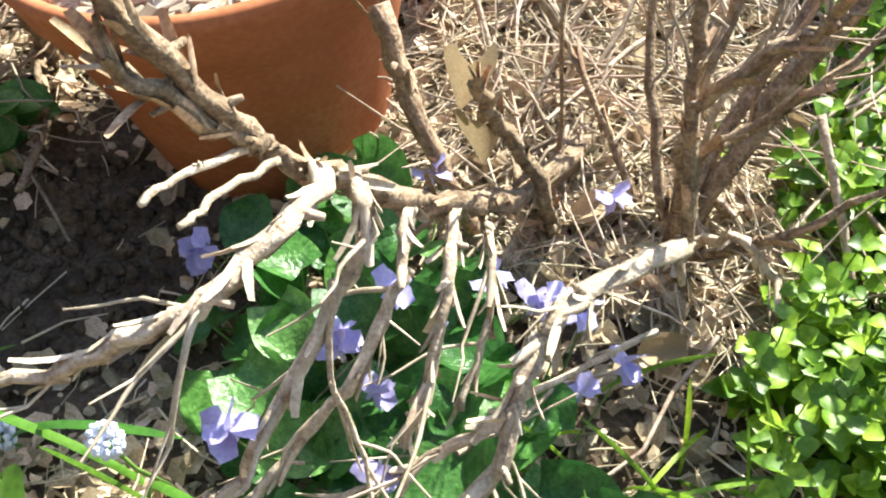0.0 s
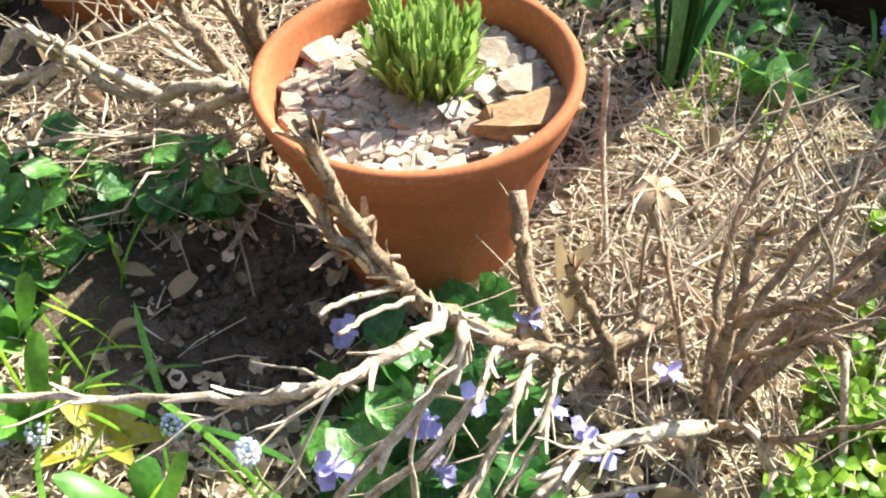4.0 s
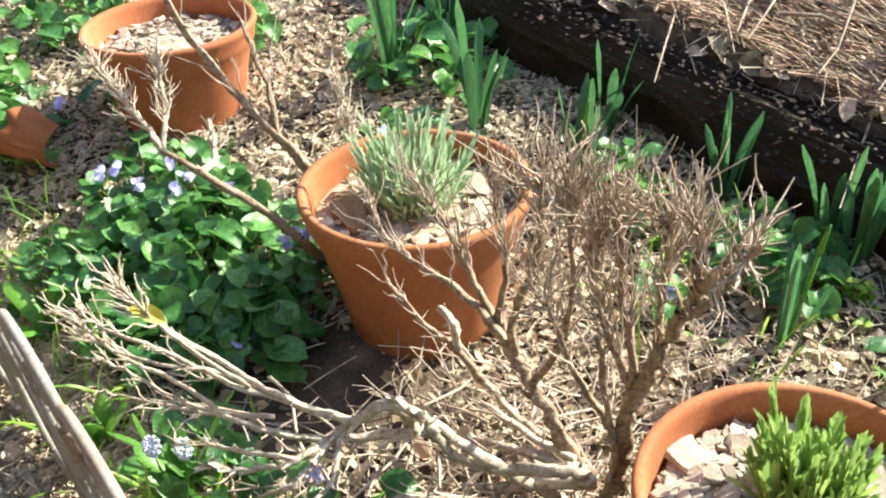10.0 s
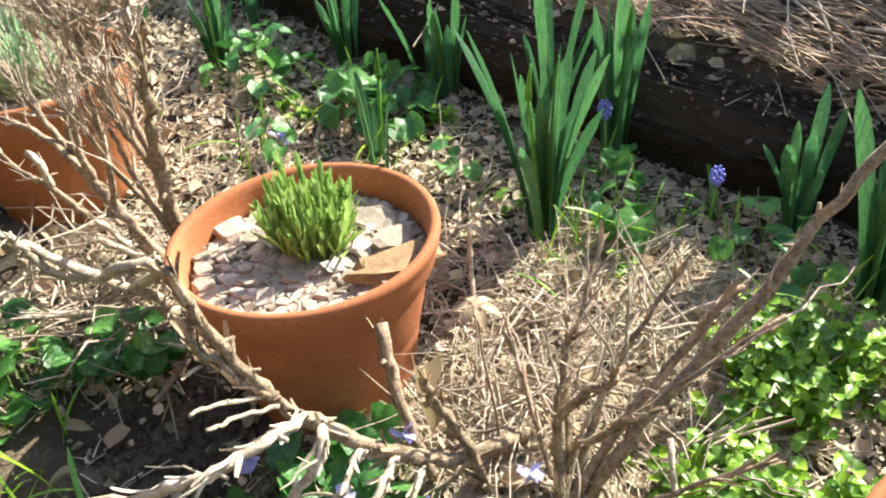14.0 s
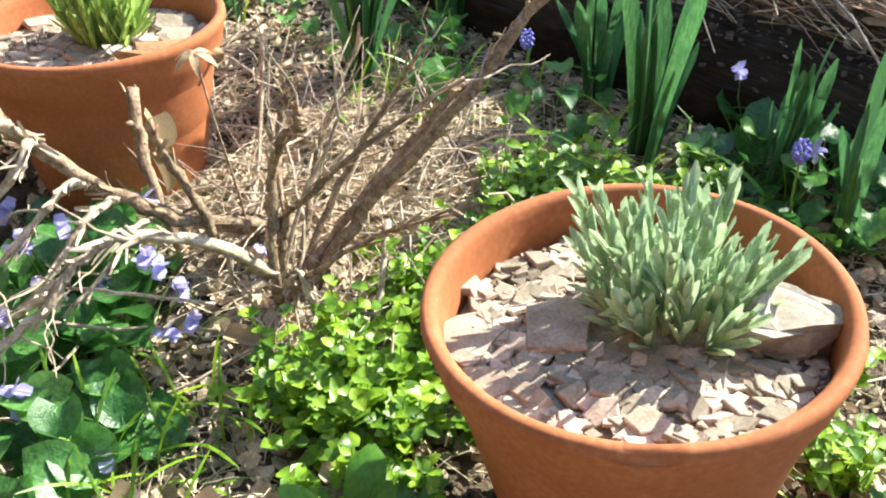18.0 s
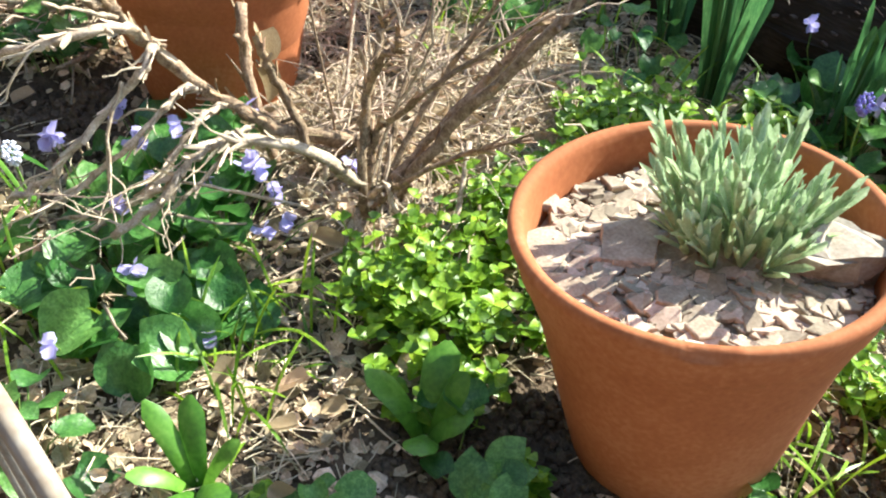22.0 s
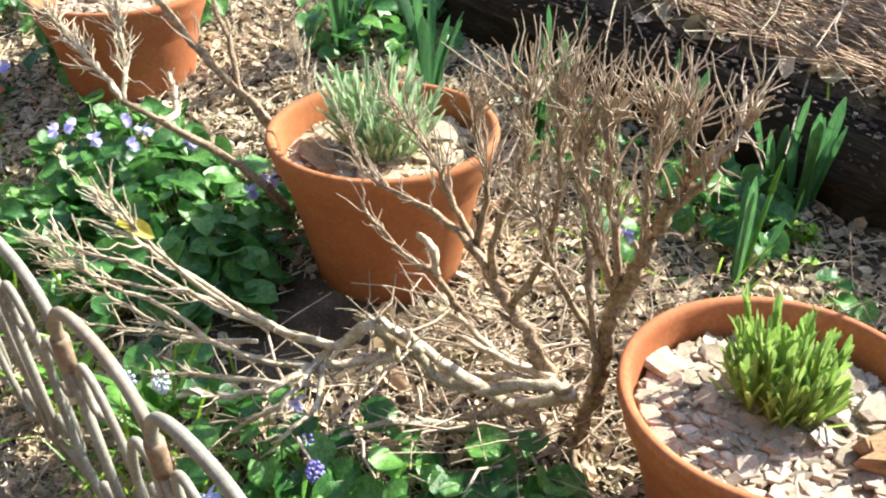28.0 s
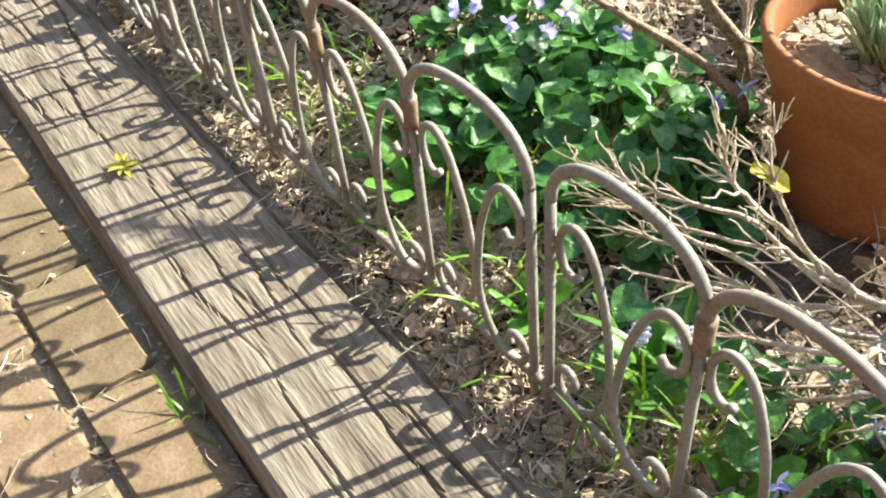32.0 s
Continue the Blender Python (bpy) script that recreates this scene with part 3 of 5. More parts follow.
def shrub(base, label, limbs, seed, name="dry_shrub"):
    """limbs: lines of points in world metres, thickness at the start and end, wood, twigs, their length, their spread and rise."""
    rnd = random.Random(seed)
    ob = thing(name, base, label, "shrub", "dry shrubs")
    o = np.array(base)
    for pts, r0, r1, wood, tw, tl, sp, up in limbs:
        line = [p - o for p in smooth_line(pts, 5)]
        line = [p + np.array([rnd.gauss(0, 1), rnd.gauss(0, 1), rnd.gauss(0, 1)]) * min(0.0018, r0 * 0.17) for p in line]
        g = Geo()
        tube(g, line, r0 * ((0.82 if wood is DEADWOOD else 0.8) if base[0] < -0.3 else 0.5 if wood is DEADWOOD else 0.58), r1 * (0.6 if base[0] > -0.3 else 0.7), 10, 0.24, True, 0.22)
        for _ in range(int(len(line) * 0.22)):          # knots and cut stubs
            i = rnd.randrange(1, len(line) - 1)
            d = np.array([rnd.gauss(0, 1), rnd.gauss(0, 1), rnd.gauss(0, 1)])
            d /= np.linalg.norm(d)
            r = r0 + (r1 - r0) * i / len(line)
            tube(g, [line[i], line[i] + d * r * rnd.uniform(1.0, 2.2)], r * 0.36, r * 0.2, 5, 0.2)
        limb = part("branch", g, wood, ob)
        if r0 > 0.0055:
            g = Geo()
            for _ in range(int(len(line) * 1.3)):
                i = rnd.randrange(0, len(line) - 1)
                d = Vector(line[i + 1] - line[i])
                r = (r0 + (r1 - r0) * i / len(line)) * 0.62
                at = Matrix.Translation(line[i]) @ d.to_track_quat("Y", "Z").to_matrix().to_4x4() @ Matrix.Rotation(rnd.uniform(0, 6.283), 4, "Y") @ Matrix.Translation((0, 0, r * 0.96)) @ Matrix.Rotation(radians(rnd.uniform(-4, 22)), 4, "X")
                wide = rnd.uniform(0.0012, 0.0032)
                blade(g, rnd.uniform(0.008, 0.030), lambda v, w=wide: w * (0.5 + math.sin(0.4 + 2.4 * v) * 0.6), -0.7, rnd.uniform(-0.25, 0.15), 2, 3, at)
            tagged(part("bark_flake", g, PALETWIG if wood is DEADWOOD else FLAKE, limb, "peeling strips of bark"), kind="stuff")
        if tw:
            g = Geo()
            twigs_on(g, line, rnd, int(tw * ((0.62 if base[0] > -0.3 or base[0] < -1 else 0.3) if wood is DEADWOOD else 0.2 if base[0] > -0.3 else 0.34)), tl * ((1.25 if base[0] > -0.3 else 0.85) if wood is DEADWOOD else 1.15), sp, up, 0.0009 if -1 < base[0] < -0.3 else 0.0010, 0.3 if wood is DEADWOOD else 0.25)
            tagged(part("twig", g, PALETWIG if wood is DEADWOOD else TWIG, limb), kind="stuff")
    return ob


D, K = DEADWOOD, BARK
shrub((-0.045, 0.51, 0.0), "dead lavender shrub with bleached bare spreading branches", [
    ([(-0.03, 0.50, -0.02), (-0.026, 0.485, 0.06), (-0.048, 0.512, 0.16), (-0.064, 0.545, 0.21), (-0.066, 0.552, 0.235)], 0.0085, 0.006, K, 16, 0.08, 0.5, 0.5),
    ([(-0.04, 0.52, 0.0), (-0.01, 0.60, 0.10), (0.04, 0.70, 0.22), (0.078, 0.79, 0.333), (0.13, 0.86, 0.43)], 0.0145, 0.006, K, 26, 0.06, 0.5, 0.2),
    ([(-0.04, 0.52, 0.02), (-0.03, 0.60, 0.09), (0.0, 0.68, 0.17), (0.02, 0.72, 0.21)], 0.010, 0.006, K, 20, 0.08, 0.5, 0.2),
    ([(-0.04, 0.52, 0.02), (-0.06, 0.60, 0.10), (-0.05, 0.66, 0.17), (-0.03, 0.70, 0.24)], 0.008, 0.003, K, 22, 0.08, 0.5, 0.3),
    ([(-0.04, 0.50, 0.08), (-0.048, 0.512, 0.16), (-0.021, 0.513, 0.22), (0.000, 0.518, 0.245), (0.006, 0.515, 0.265)], 0.0075, 0.0055, K, 16, 0.08, 0.4, 0.4),
    ([(-0.035, 0.50, 0.06), (-0.037, 0.517, 0.12), (-0.004, 0.533, 0.16), (0.022, 0.551, 0.20), (0.09, 0.64, 0.28)], 0.008, 0.003, K, 18, 0.08, 0.4, 0.3),
    ([(-0.032, 0.497, 0.05), (-0.04, 0.54, 0.13), (-0.024, 0.576, 0.20), (-0.028, 0.586, 0.27)], 0.005, 0.002, D, 4, 0.06, 0.4, 0.3),
    ([(-0.05, 0.53, 0.02), (-0.10, 0.60, 0.10), (-0.12, 0.66, 0.17), (-0.13, 0.70, 0.21)], 0.007, 0.002, K, 24, 0.08, 0.5, 0.3),
    ([(-0.026, 0.485, 0.07), (-0.03, 0.429, 0.14), (-0.055, 0.371, 0.17), (-0.064, 0.335, 0.17), (-0.064, 0.304, 0.16), (-0.062, 0.277, 0.14), (-0.075, 0.22, 0.11)], 0.0125, 0.006, D, 10, 0.07, 0.5, -0.1),
    ([(-0.133, 0.579, 0.023), (-0.128, 0.53, 0.05), (-0.138, 0.46, 0.09), (-0.15, 0.41, 0.135), (-0.165, 0.384, 0.165), (-0.189, 0.337, 0.235), (-0.206, 0.325, 0.261)], 0.0165, 0.0085, K, 4, 0.02, 0.5, 0.0),
    ([(-0.206, 0.325, 0.261), (-0.214, 0.305, 0.32), (-0.223, 0.295, 0.37), (-0.232, 0.288, 0.421)], 0.0095, 0.0065, K, 6, 0.018, 0.5, 0.3),
    ([(-0.204, 0.32, 0.264), (-0.213, 0.30, 0.31), (-0.222, 0.288, 0.335), (-0.232, 0.286, 0.358)], 0.0075, 0.005, K, 8, 0.022, 0.5, 0.3),
    ([(-0.205, 0.315, 0.270), (-0.205, 0.28, 0.295), (-0.200, 0.252, 0.314)], 0.0042, 0.0025, D, 0, 0.03, 0.5, 0.0),
    ([(-0.197, 0.325, 0.255), (-0.196, 0.285, 0.28), (-0.187, 0.256, 0.300)], 0.004, 0.0025, D, 0, 0.03, 0.5, 0.0),
    ([(-0.185, 0.337, 0.235), (-0.167, 0.309, 0.265), (-0.175, 0.26, 0.268), (-0.19, 0.23, 0.262), (-0.234, 0.194, 0.24), (-0.327, 0.131, 0.21), (-0.404, 0.066, 0.19)], 0.0105, 0.004, D, 15, 0.06, 0.4, 0.0),
    ([(-0.18, 0.345, 0.225), (-0.161, 0.334, 0.23), (-0.156, 0.309, 0.21), (-0.172, 0.236, 0.15), (-0.182, 0.207, 0.12), (-0.20, 0.17, 0.10)], 0.0085, 0.006, D, 7, 0.07, 0.4, 0.0),
    ([(-0.165, 0.384, 0.165), (-0.153, 0.355, 0.18), (-0.144, 0.324, 0.17), (-0.151, 0.277, 0.14), (-0.173, 0.226, 0.10), (-0.19, 0.19, 0.08)], 0.0072, 0.0045, D, 7, 0.07, 0.4, 0.0),
    ([(-0.147, 0.397, 0.149), (-0.130, 0.36, 0.155), (-0.121, 0.33, 0.14), (-0.115, 0.295, 0.12), (-0.119, 0.268, 0.10), (-0.13, 0.22, 0.08)], 0.0075, 0.0045, D, 7, 0.07, 0.4, 0.0),
    ([(-0.142, 0.425, 0.11), (-0.120, 0.39, 0.125), (-0.106, 0.354, 0.11), (-0.10, 0.31, 0.09)], 0.0058, 0.003, D, 4, 0.06, 0.4, 0.0),
    ([(-0.16, 0.30, 0.21), (-0.15, 0.27, 0.17), (-0.125, 0.25, 0.13), (-0.10, 0.22, 0.11)], 0.004, 0.002, D, 5, 0.06, 0.4, 0.0),
    ([(-0.062, 0.30, 0.16), (-0.085, 0.28, 0.13), (-0.12, 0.25, 0.10), (-0.16, 0.21, 0.08)], 0.006, 0.003, D, 6, 0.06, 0.4, 0.0),
    ([(-0.071, 0.304, 0.14), (-0.045, 0.36, 0.11), (-0.02, 0.412, 0.08)], 0.0035, 0.003, D, 1, 0.04, 0.5, 0.1),
    ([(-0.03, 0.50, 0.04), (0.005, 0.498, 0.08), (0.025, 0.49, 0.07), (0.04, 0.485, 0.06)], 0.007, 0.005, D, 4, 0.05, 0.5, 0.1),
    ([(-0.06, 0.53, 0.0), (-0.14, 0.58, 0.08), (-0.20, 0.62, 0.12)], 0.006, 0.002, K, 16, 0.07, 0.5, 0.3),
    ([(-0.03, 0.50, 0.02), (0.03, 0.50, 0.10), (0.09, 0.54, 0.16), (0.13, 0.58, 0.18)], 0.006, 0.002, K, 12, 0.07, 0.5, 0.2),
], 31)
shrub((-0.19, 0.455, 0.0), "short broken stump with split peeling bark", [
    ([(-0.165, 0.47, -0.02), (-0.185, 0.455, 0.08), (-0.215, 0.465, 0.145), (-0.240, 0.481, 0.196)], 0.010, 0.010, K, 3, 0.025, 0.5, 0.1),
    ([(-0.115, 0.49, 0.0), (-0.127, 0.474, 0.09), (-0.150, 0.462, 0.15), (-0.165, 0.455, 0.19)], 0.009, 0.007, K, 3, 0.025, 0.5, 0.1),
], 34, "dead_stump")
shrub((-0.606, 0.457, 0.0), "dry twiggy lavender shrub with peeling bark between the pots", [
    ([(-0.572, 0.466, -0.03), (-0.578, 0.468, 0.037), (-0.566, 0.468, 0.115)], 0.0135, 0.011, K, 2, 0.03, 0.5, 0.2),
    ([(-0.596, 0.462, 0.081), (-0.628, 0.46, 0.093), (-0.65, 0.455, 0.129), (-0.683, 0.455, 0.157), (-0.707, 0.45, 0.181), (-0.733, 0.45, 0.209)], 0.0115, 0.007, K, 8, 0.04, 0.6, 0.3),
    ([(-0.707, 0.45, 0.181), (-0.706, 0.45, 0.244), (-0.685, 0.455, 0.322), (-0.68, 0.46, 0.396), (-0.681, 0.46, 0.412)], 0.006, 0.002, K, 169, 0.074, 0.34, 0.65),
    ([(-0.713, 0.445, 0.198), (-0.749, 0.44, 0.225), (-0.805, 0.43, 0.238), (-0.856, 0.42, 0.24), (-0.889, 0.415, 0.258), (-0.904, 0.412, 0.288)], 0.0055, 0.0018, K, 62, 0.05, 0.41, 0.55),
    ([(-0.749, 0.44, 0.115), (-0.765, 0.42, 0.166), (-0.798, 0.41, 0.175), (-0.845, 0.4, 0.204), (-0.863, 0.397, 0.224)], 0.0055, 0.0018, K, 37, 0.041, 0.53, 0.35),
    ([(-0.765, 0.42, 0.166), (-0.772, 0.42, 0.204), (-0.794, 0.42, 0.206)], 0.0055, 0.005, D, 2, 0.02, 0.5, 0.2),
    ([(-0.733, 0.45, 0.209), (-0.763, 0.445, 0.249), (-0.79, 0.44, 0.296), (-0.827, 0.44, 0.319), (-0.85, 0.44, 0.328)], 0.005, 0.0016, K, 98, 0.059, 0.36, 0.65),
    ([(-0.733, 0.45, 0.209), (-0.73, 0.46, 0.285), (-0.758, 0.47, 0.336), (-0.758, 0.47, 0.354)], 0.005, 0.0016, K, 107, 0.068, 0.36, 0.7),
    ([(-0.683, 0.455, 0.157), (-0.638, 0.45, 0.253), (-0.628, 0.45, 0.333), (-0.632, 0.45, 0.409), (-0.633, 0.45, 0.425)], 0.005, 0.0016, K, 158, 0.074, 0.34, 0.7),
    ([(-0.568, 0.47, 0.086), (-0.565, 0.468, 0.165), (-0.556, 0.465, 0.243), (-0.534, 0.46, 0.312), (-0.518, 0.46, 0.371), (-0.502, 0.46, 0.415), (-0.483, 0.46, 0.459)], 0.0125, 0.0055, K, 23, 0.05, 0.58, 0.4),
    ([(-0.556, 0.465, 0.243), (-0.569, 0.455, 0.285), (-0.589, 0.45, 0.332), (-0.605, 0.45, 0.387), (-0.607, 0.45, 0.404)], 0.006, 0.002, K, 169, 0.074, 0.34, 0.7),
    ([(-0.556, 0.465, 0.247), (-0.56, 0.46, 0.304), (-0.578, 0.46, 0.36), (-0.587, 0.46, 0.417), (-0.586, 0.46, 0.432)], 0.0055, 0.002, K, 158, 0.074, 0.34, 0.7),
    ([(-0.534, 0.46, 0.312), (-0.544, 0.47, 0.357), (-0.543, 0.47, 0.426), (-0.543, 0.47, 0.442)], 0.005, 0.0018, K, 146, 0.068, 0.36, 0.7),
    ([(-0.518, 0.46, 0.371), (-0.484, 0.45, 0.426), (-0.458, 0.44, 0.486), (-0.458, 0.44, 0.496)], 0.0045, 0.0016, K, 89, 0.055, 0.38, 0.65),
    ([(-0.565, 0.468, 0.165), (-0.586, 0.45, 0.213), (-0.609, 0.44, 0.25), (-0.63, 0.43, 0.309), (-0.639, 0.43, 0.323)], 0.005, 0.0018, K, 78, 0.059, 0.38, 0.65),
    ([(-0.56, 0.46, 0.14), (-0.569, 0.45, 0.21), (-0.576, 0.44, 0.29), (-0.585, 0.44, 0.313)], 0.005, 0.003, K, 12, 0.05, 0.53, 0.4),
    ([(-0.502, 0.46, 0.415), (-0.509, 0.46, 0.451), (-0.509, 0.46, 0.462)], 0.004, 0.0016, K, 78, 0.055, 0.38, 0.65),
    ([(-0.592, 0.45, 0.104), (-0.669, 0.44, 0.066), (-0.746, 0.43, 0.02), (-0.766, 0.42, 0.026)], 0.0072, 0.0045, D, 14, 0.05, 0.6, 0.1),
    ([(-0.572, 0.44, 0.117), (-0.624, 0.42, 0.074), (-0.685, 0.4, 0.016), (-0.782, 0.38, -0.057)], 0.0085, 0.005, D, 14, 0.05, 0.6, 0.1),
    ([(-0.581, 0.44, 0.118), (-0.611, 0.41, 0.124), (-0.655, 0.39, 0.093), (-0.686, 0.36, 0.104), (-0.699, 0.34, 0.145), (-0.705, 0.33, 0.174)], 0.0085, 0.006, D, 10, 0.05, 0.6, 0.1),
    ([(-0.611, 0.45, 0.101), (-0.681, 0.45, 0.078), (-0.745, 0.45, 0.062), (-0.806, 0.45, 0.033)], 0.0055, 0.0035, D, 18, 0.05, 0.5, 0.2),
    ([(-0.632, 0.46, 0.084), (-0.717, 0.47, 0.052), (-0.783, 0.47, 0.058), (-0.847, 0.47, 0.018)], 0.006, 0.003, D, 20, 0.05, 0.5, 0.2),
    ([(-0.747, 0.345, 0.102), (-0.741, 0.318, 0.173), (-0.775, 0.29, 0.136), (-0.788, 0.27, 0.117), (-0.779, 0.22, 0.124), (-0.803, 0.18, 0.115), (-0.834, 0.14, 0.124)], 0.0085, 0.0025, D, 16, 0.06, 0.5, 0.1),
    ([(-0.775, 0.29, 0.136), (-0.813, 0.26, 0.142), (-0.829, 0.23, 0.176), (-0.861, 0.2, 0.213), (-0.889, 0.17, 0.251), (-0.911, 0.15, 0.282), (-0.912, 0.13, 0.337)], 0.0052, 0.0016, D, 60, 0.06, 0.35, 0.2),
    ([(-0.787, 0.27, 0.147), (-0.824, 0.24, 0.162), (-0.843, 0.2, 0.195), (-0.861, 0.17, 0.233), (-0.876, 0.14, 0.268), (-0.931, 0.12, 0.257), (-1.003, 0.1, 0.25)], 0.0045, 0.0015, D, 60, 0.06, 0.35, 0.2),
    ([(-0.785, 0.26, 0.118), (-0.819, 0.22, 0.129), (-0.836, 0.18, 0.169), (-0.87, 0.15, 0.186), (-0.911, 0.12, 0.212), (-0.971, 0.1, 0.203)], 0.0045, 0.0015, D, 50, 0.06, 0.35, 0.2),
    ([(-0.779, 0.22, 0.124), (-0.822, 0.18, 0.128), (-0.875, 0.15, 0.113), (-0.902, 0.13, 0.099)], 0.0035, 0.0015, D, 24, 0.05, 0.35, 0.1),
    ([(-0.816, 0.22, 0.16), (-0.861, 0.18, 0.152), (-0.876, 0.14, 0.179), (-0.948, 0.1, 0.165)], 0.0035, 0.0015, D, 36, 0.05, 0.35, 0.15),
    ([(-0.829, 0.23, 0.176), (-0.868, 0.19, 0.203), (-0.881, 0.15, 0.23), (-0.928, 0.12, 0.229), (-0.99, 0.1, 0.222)], 0.0035, 0.0014, D, 50, 0.06, 0.35, 0.2),
    ([(-0.838, 0.21, 0.193), (-0.856, 0.17, 0.258), (-0.871, 0.14, 0.324), (-0.874, 0.13, 0.358)], 0.0032, 0.0014, D, 44, 0.06, 0.35, 0.2),
    ([(-0.731, 0.33, 0.125), (-0.768, 0.3, 0.11), (-0.785, 0.26, 0.109), (-0.751, 0.2, 0.129), (-0.817, 0.17, 0.056)], 0.0075, 0.002, D, 20, 0.06, 0.4, 0.1),
    ([(-0.778, 0.27, 0.117), (-0.749, 0.24, 0.102), (-0.733, 0.2, 0.112), (-0.745, 0.18, 0.089)], 0.0045, 0.002, D, 14, 0.05, 0.4, 0.1),
    ([(-0.836, 0.18, 0.169), (-0.874, 0.15, 0.213), (-0.931, 0.12, 0.22), (-0.964, 0.1, 0.253), (-1.025, 0.09, 0.241)], 0.0032, 0.0014, D, 44, 0.06, 0.35, 0.2),
    ([(-0.60, 0.445, 0.04), (-0.66, 0.385, 0.10), (-0.71, 0.345, 0.15), (-0.738, 0.318, 0.181)], 0.008, 0.006, D, 10, 0.06, 0.5, 0.1),
    ([(-0.60, 0.45, 0.02), (-0.64, 0.39, 0.04), (-0.70, 0.33, 0.05), (-0.72, 0.26, 0.07)], 0.009, 0.003, D, 20, 0.06, 0.5, 0.0),
    ([(-0.59, 0.44, 0.02), (-0.60, 0.37, 0.03), (-0.63, 0.31, 0.02)], 0.008, 0.003, D, 10, 0.06, 0.5, 0.0),
    ([(-0.58, 0.46, 0.02), (-0.52, 0.40, 0.03), (-0.47, 0.33, 0.05)], 0.007, 0.004, K, 6, 0.05, 0.5, 0.1),
], 32)
shrub((-1.17, 0.50, 0.0), "dry grey lavender shrub with a few long bare branches", [
    ([(-1.15, 0.52, 0.0), (-1.19, 0.52, 0.08), (-1.27, 0.485, 0.15), (-1.335, 0.455, 0.22), (-1.385, 0.425, 0.31), (-1.40, 0.40, 0.42)], 0.012, 0.005, K, 22, 0.08, 0.4, 0.4),
    ([(-1.27, 0.485, 0.15), (-1.31, 0.50, 0.22), (-1.36, 0.50, 0.30)], 0.006, 0.003, K, 20, 0.08, 0.5, 0.4),
    ([(-1.13, 0.47, 0.0), (-1.10, 0.42, 0.10), (-1.17, 0.385, 0.145), (-1.25, 0.355, 0.165), (-1.315, 0.33, 0.18)], 0.008, 0.005, K, 6, 0.04, 0.5, 0.1),
    ([(-1.315, 0.33, 0.18), (-1.36, 0.325, 0.21), (-1.41, 0.32, 0.23), (-1.46, 0.31, 0.26)], 0.006, 0.003, D, 110, 0.055, 0.5, 0.3),
    ([(-1.315, 0.33, 0.18), (-1.35, 0.36, 0.22), (-1.40, 0.38, 0.27)], 0.005, 0.003, D, 90, 0.055, 0.5, 0.4),
    ([(-1.25, 0.355, 0.165), (-1.28, 0.39, 0.16), (-1.33, 0.41, 0.19)], 0.007, 0.004, D, 14, 0.05, 0.5, 0.2),
    ([(-1.16, 0.55, 0.0), (-1.15, 0.60, 0.06), (-1.17, 0.65, 0.12)], 0.006, 0.002, D, 130, 0.07, 0.4, 0.7),
    ([(-1.20, 0.56, 0.0), (-1.25, 0.59, 0.08), (-1.30, 0.61, 0.16)], 0.006, 0.002, D, 80, 0.07, 0.4, 0.7),
], 33)


# ---------------------------------------------------------------- plants
def heart(w):
    return lambda v: w * (0.62 + 1.05 * v - 0.2 * v * v) * math.sqrt(max(0.0, 1 - v ** 1.9)) + 0.0004


def leaf_mesh(name, material, length, width, cup, droop, rnd, curl=1.0, cols=6, rows=7):
    g = Geo()
    blade(g, length, heart(width), cup, droop, cols, rows, None, curl)
    g.v = [Vector((p[0], p[1], p[2] + 0.05 * length * math.sin(7 * p[0] / length + 4 * p[1] / length))) for p in g.v]
    return g.mesh(name, material)


RL = random.Random(5)
HEARTS = [leaf_mesh("leaf", VIOLETLEAF, 1.0, 0.50 + 0.06 * k, 0.35 + 0.12 * k, 0.15 + 0.1 * k, RL) for k in range(4)]


def petals(material=PETAL):
    g = Geo()
    for a, ln, tip in ((60, 0.011, 20), (120, 0.011, 20), (0, 0.0115, -5), (180, 0.0115, -5), (270, 0.013, -25)):
        at = Matrix.Rotation(radians(a), 4, "Y") @ Matrix.Rotation(radians(-90), 4, "Z") @ Matrix.Rotation(radians(tip), 4, "X")
        blade(g, ln, lambda v: 0.0052 * math.sin(min(1.0, 0.25 + v * 0.95) * 2.4) + 0.0006, 0.3, 0.15, 4, 4, at)
    return g.mesh("flower", material)


FLOWER = petals()


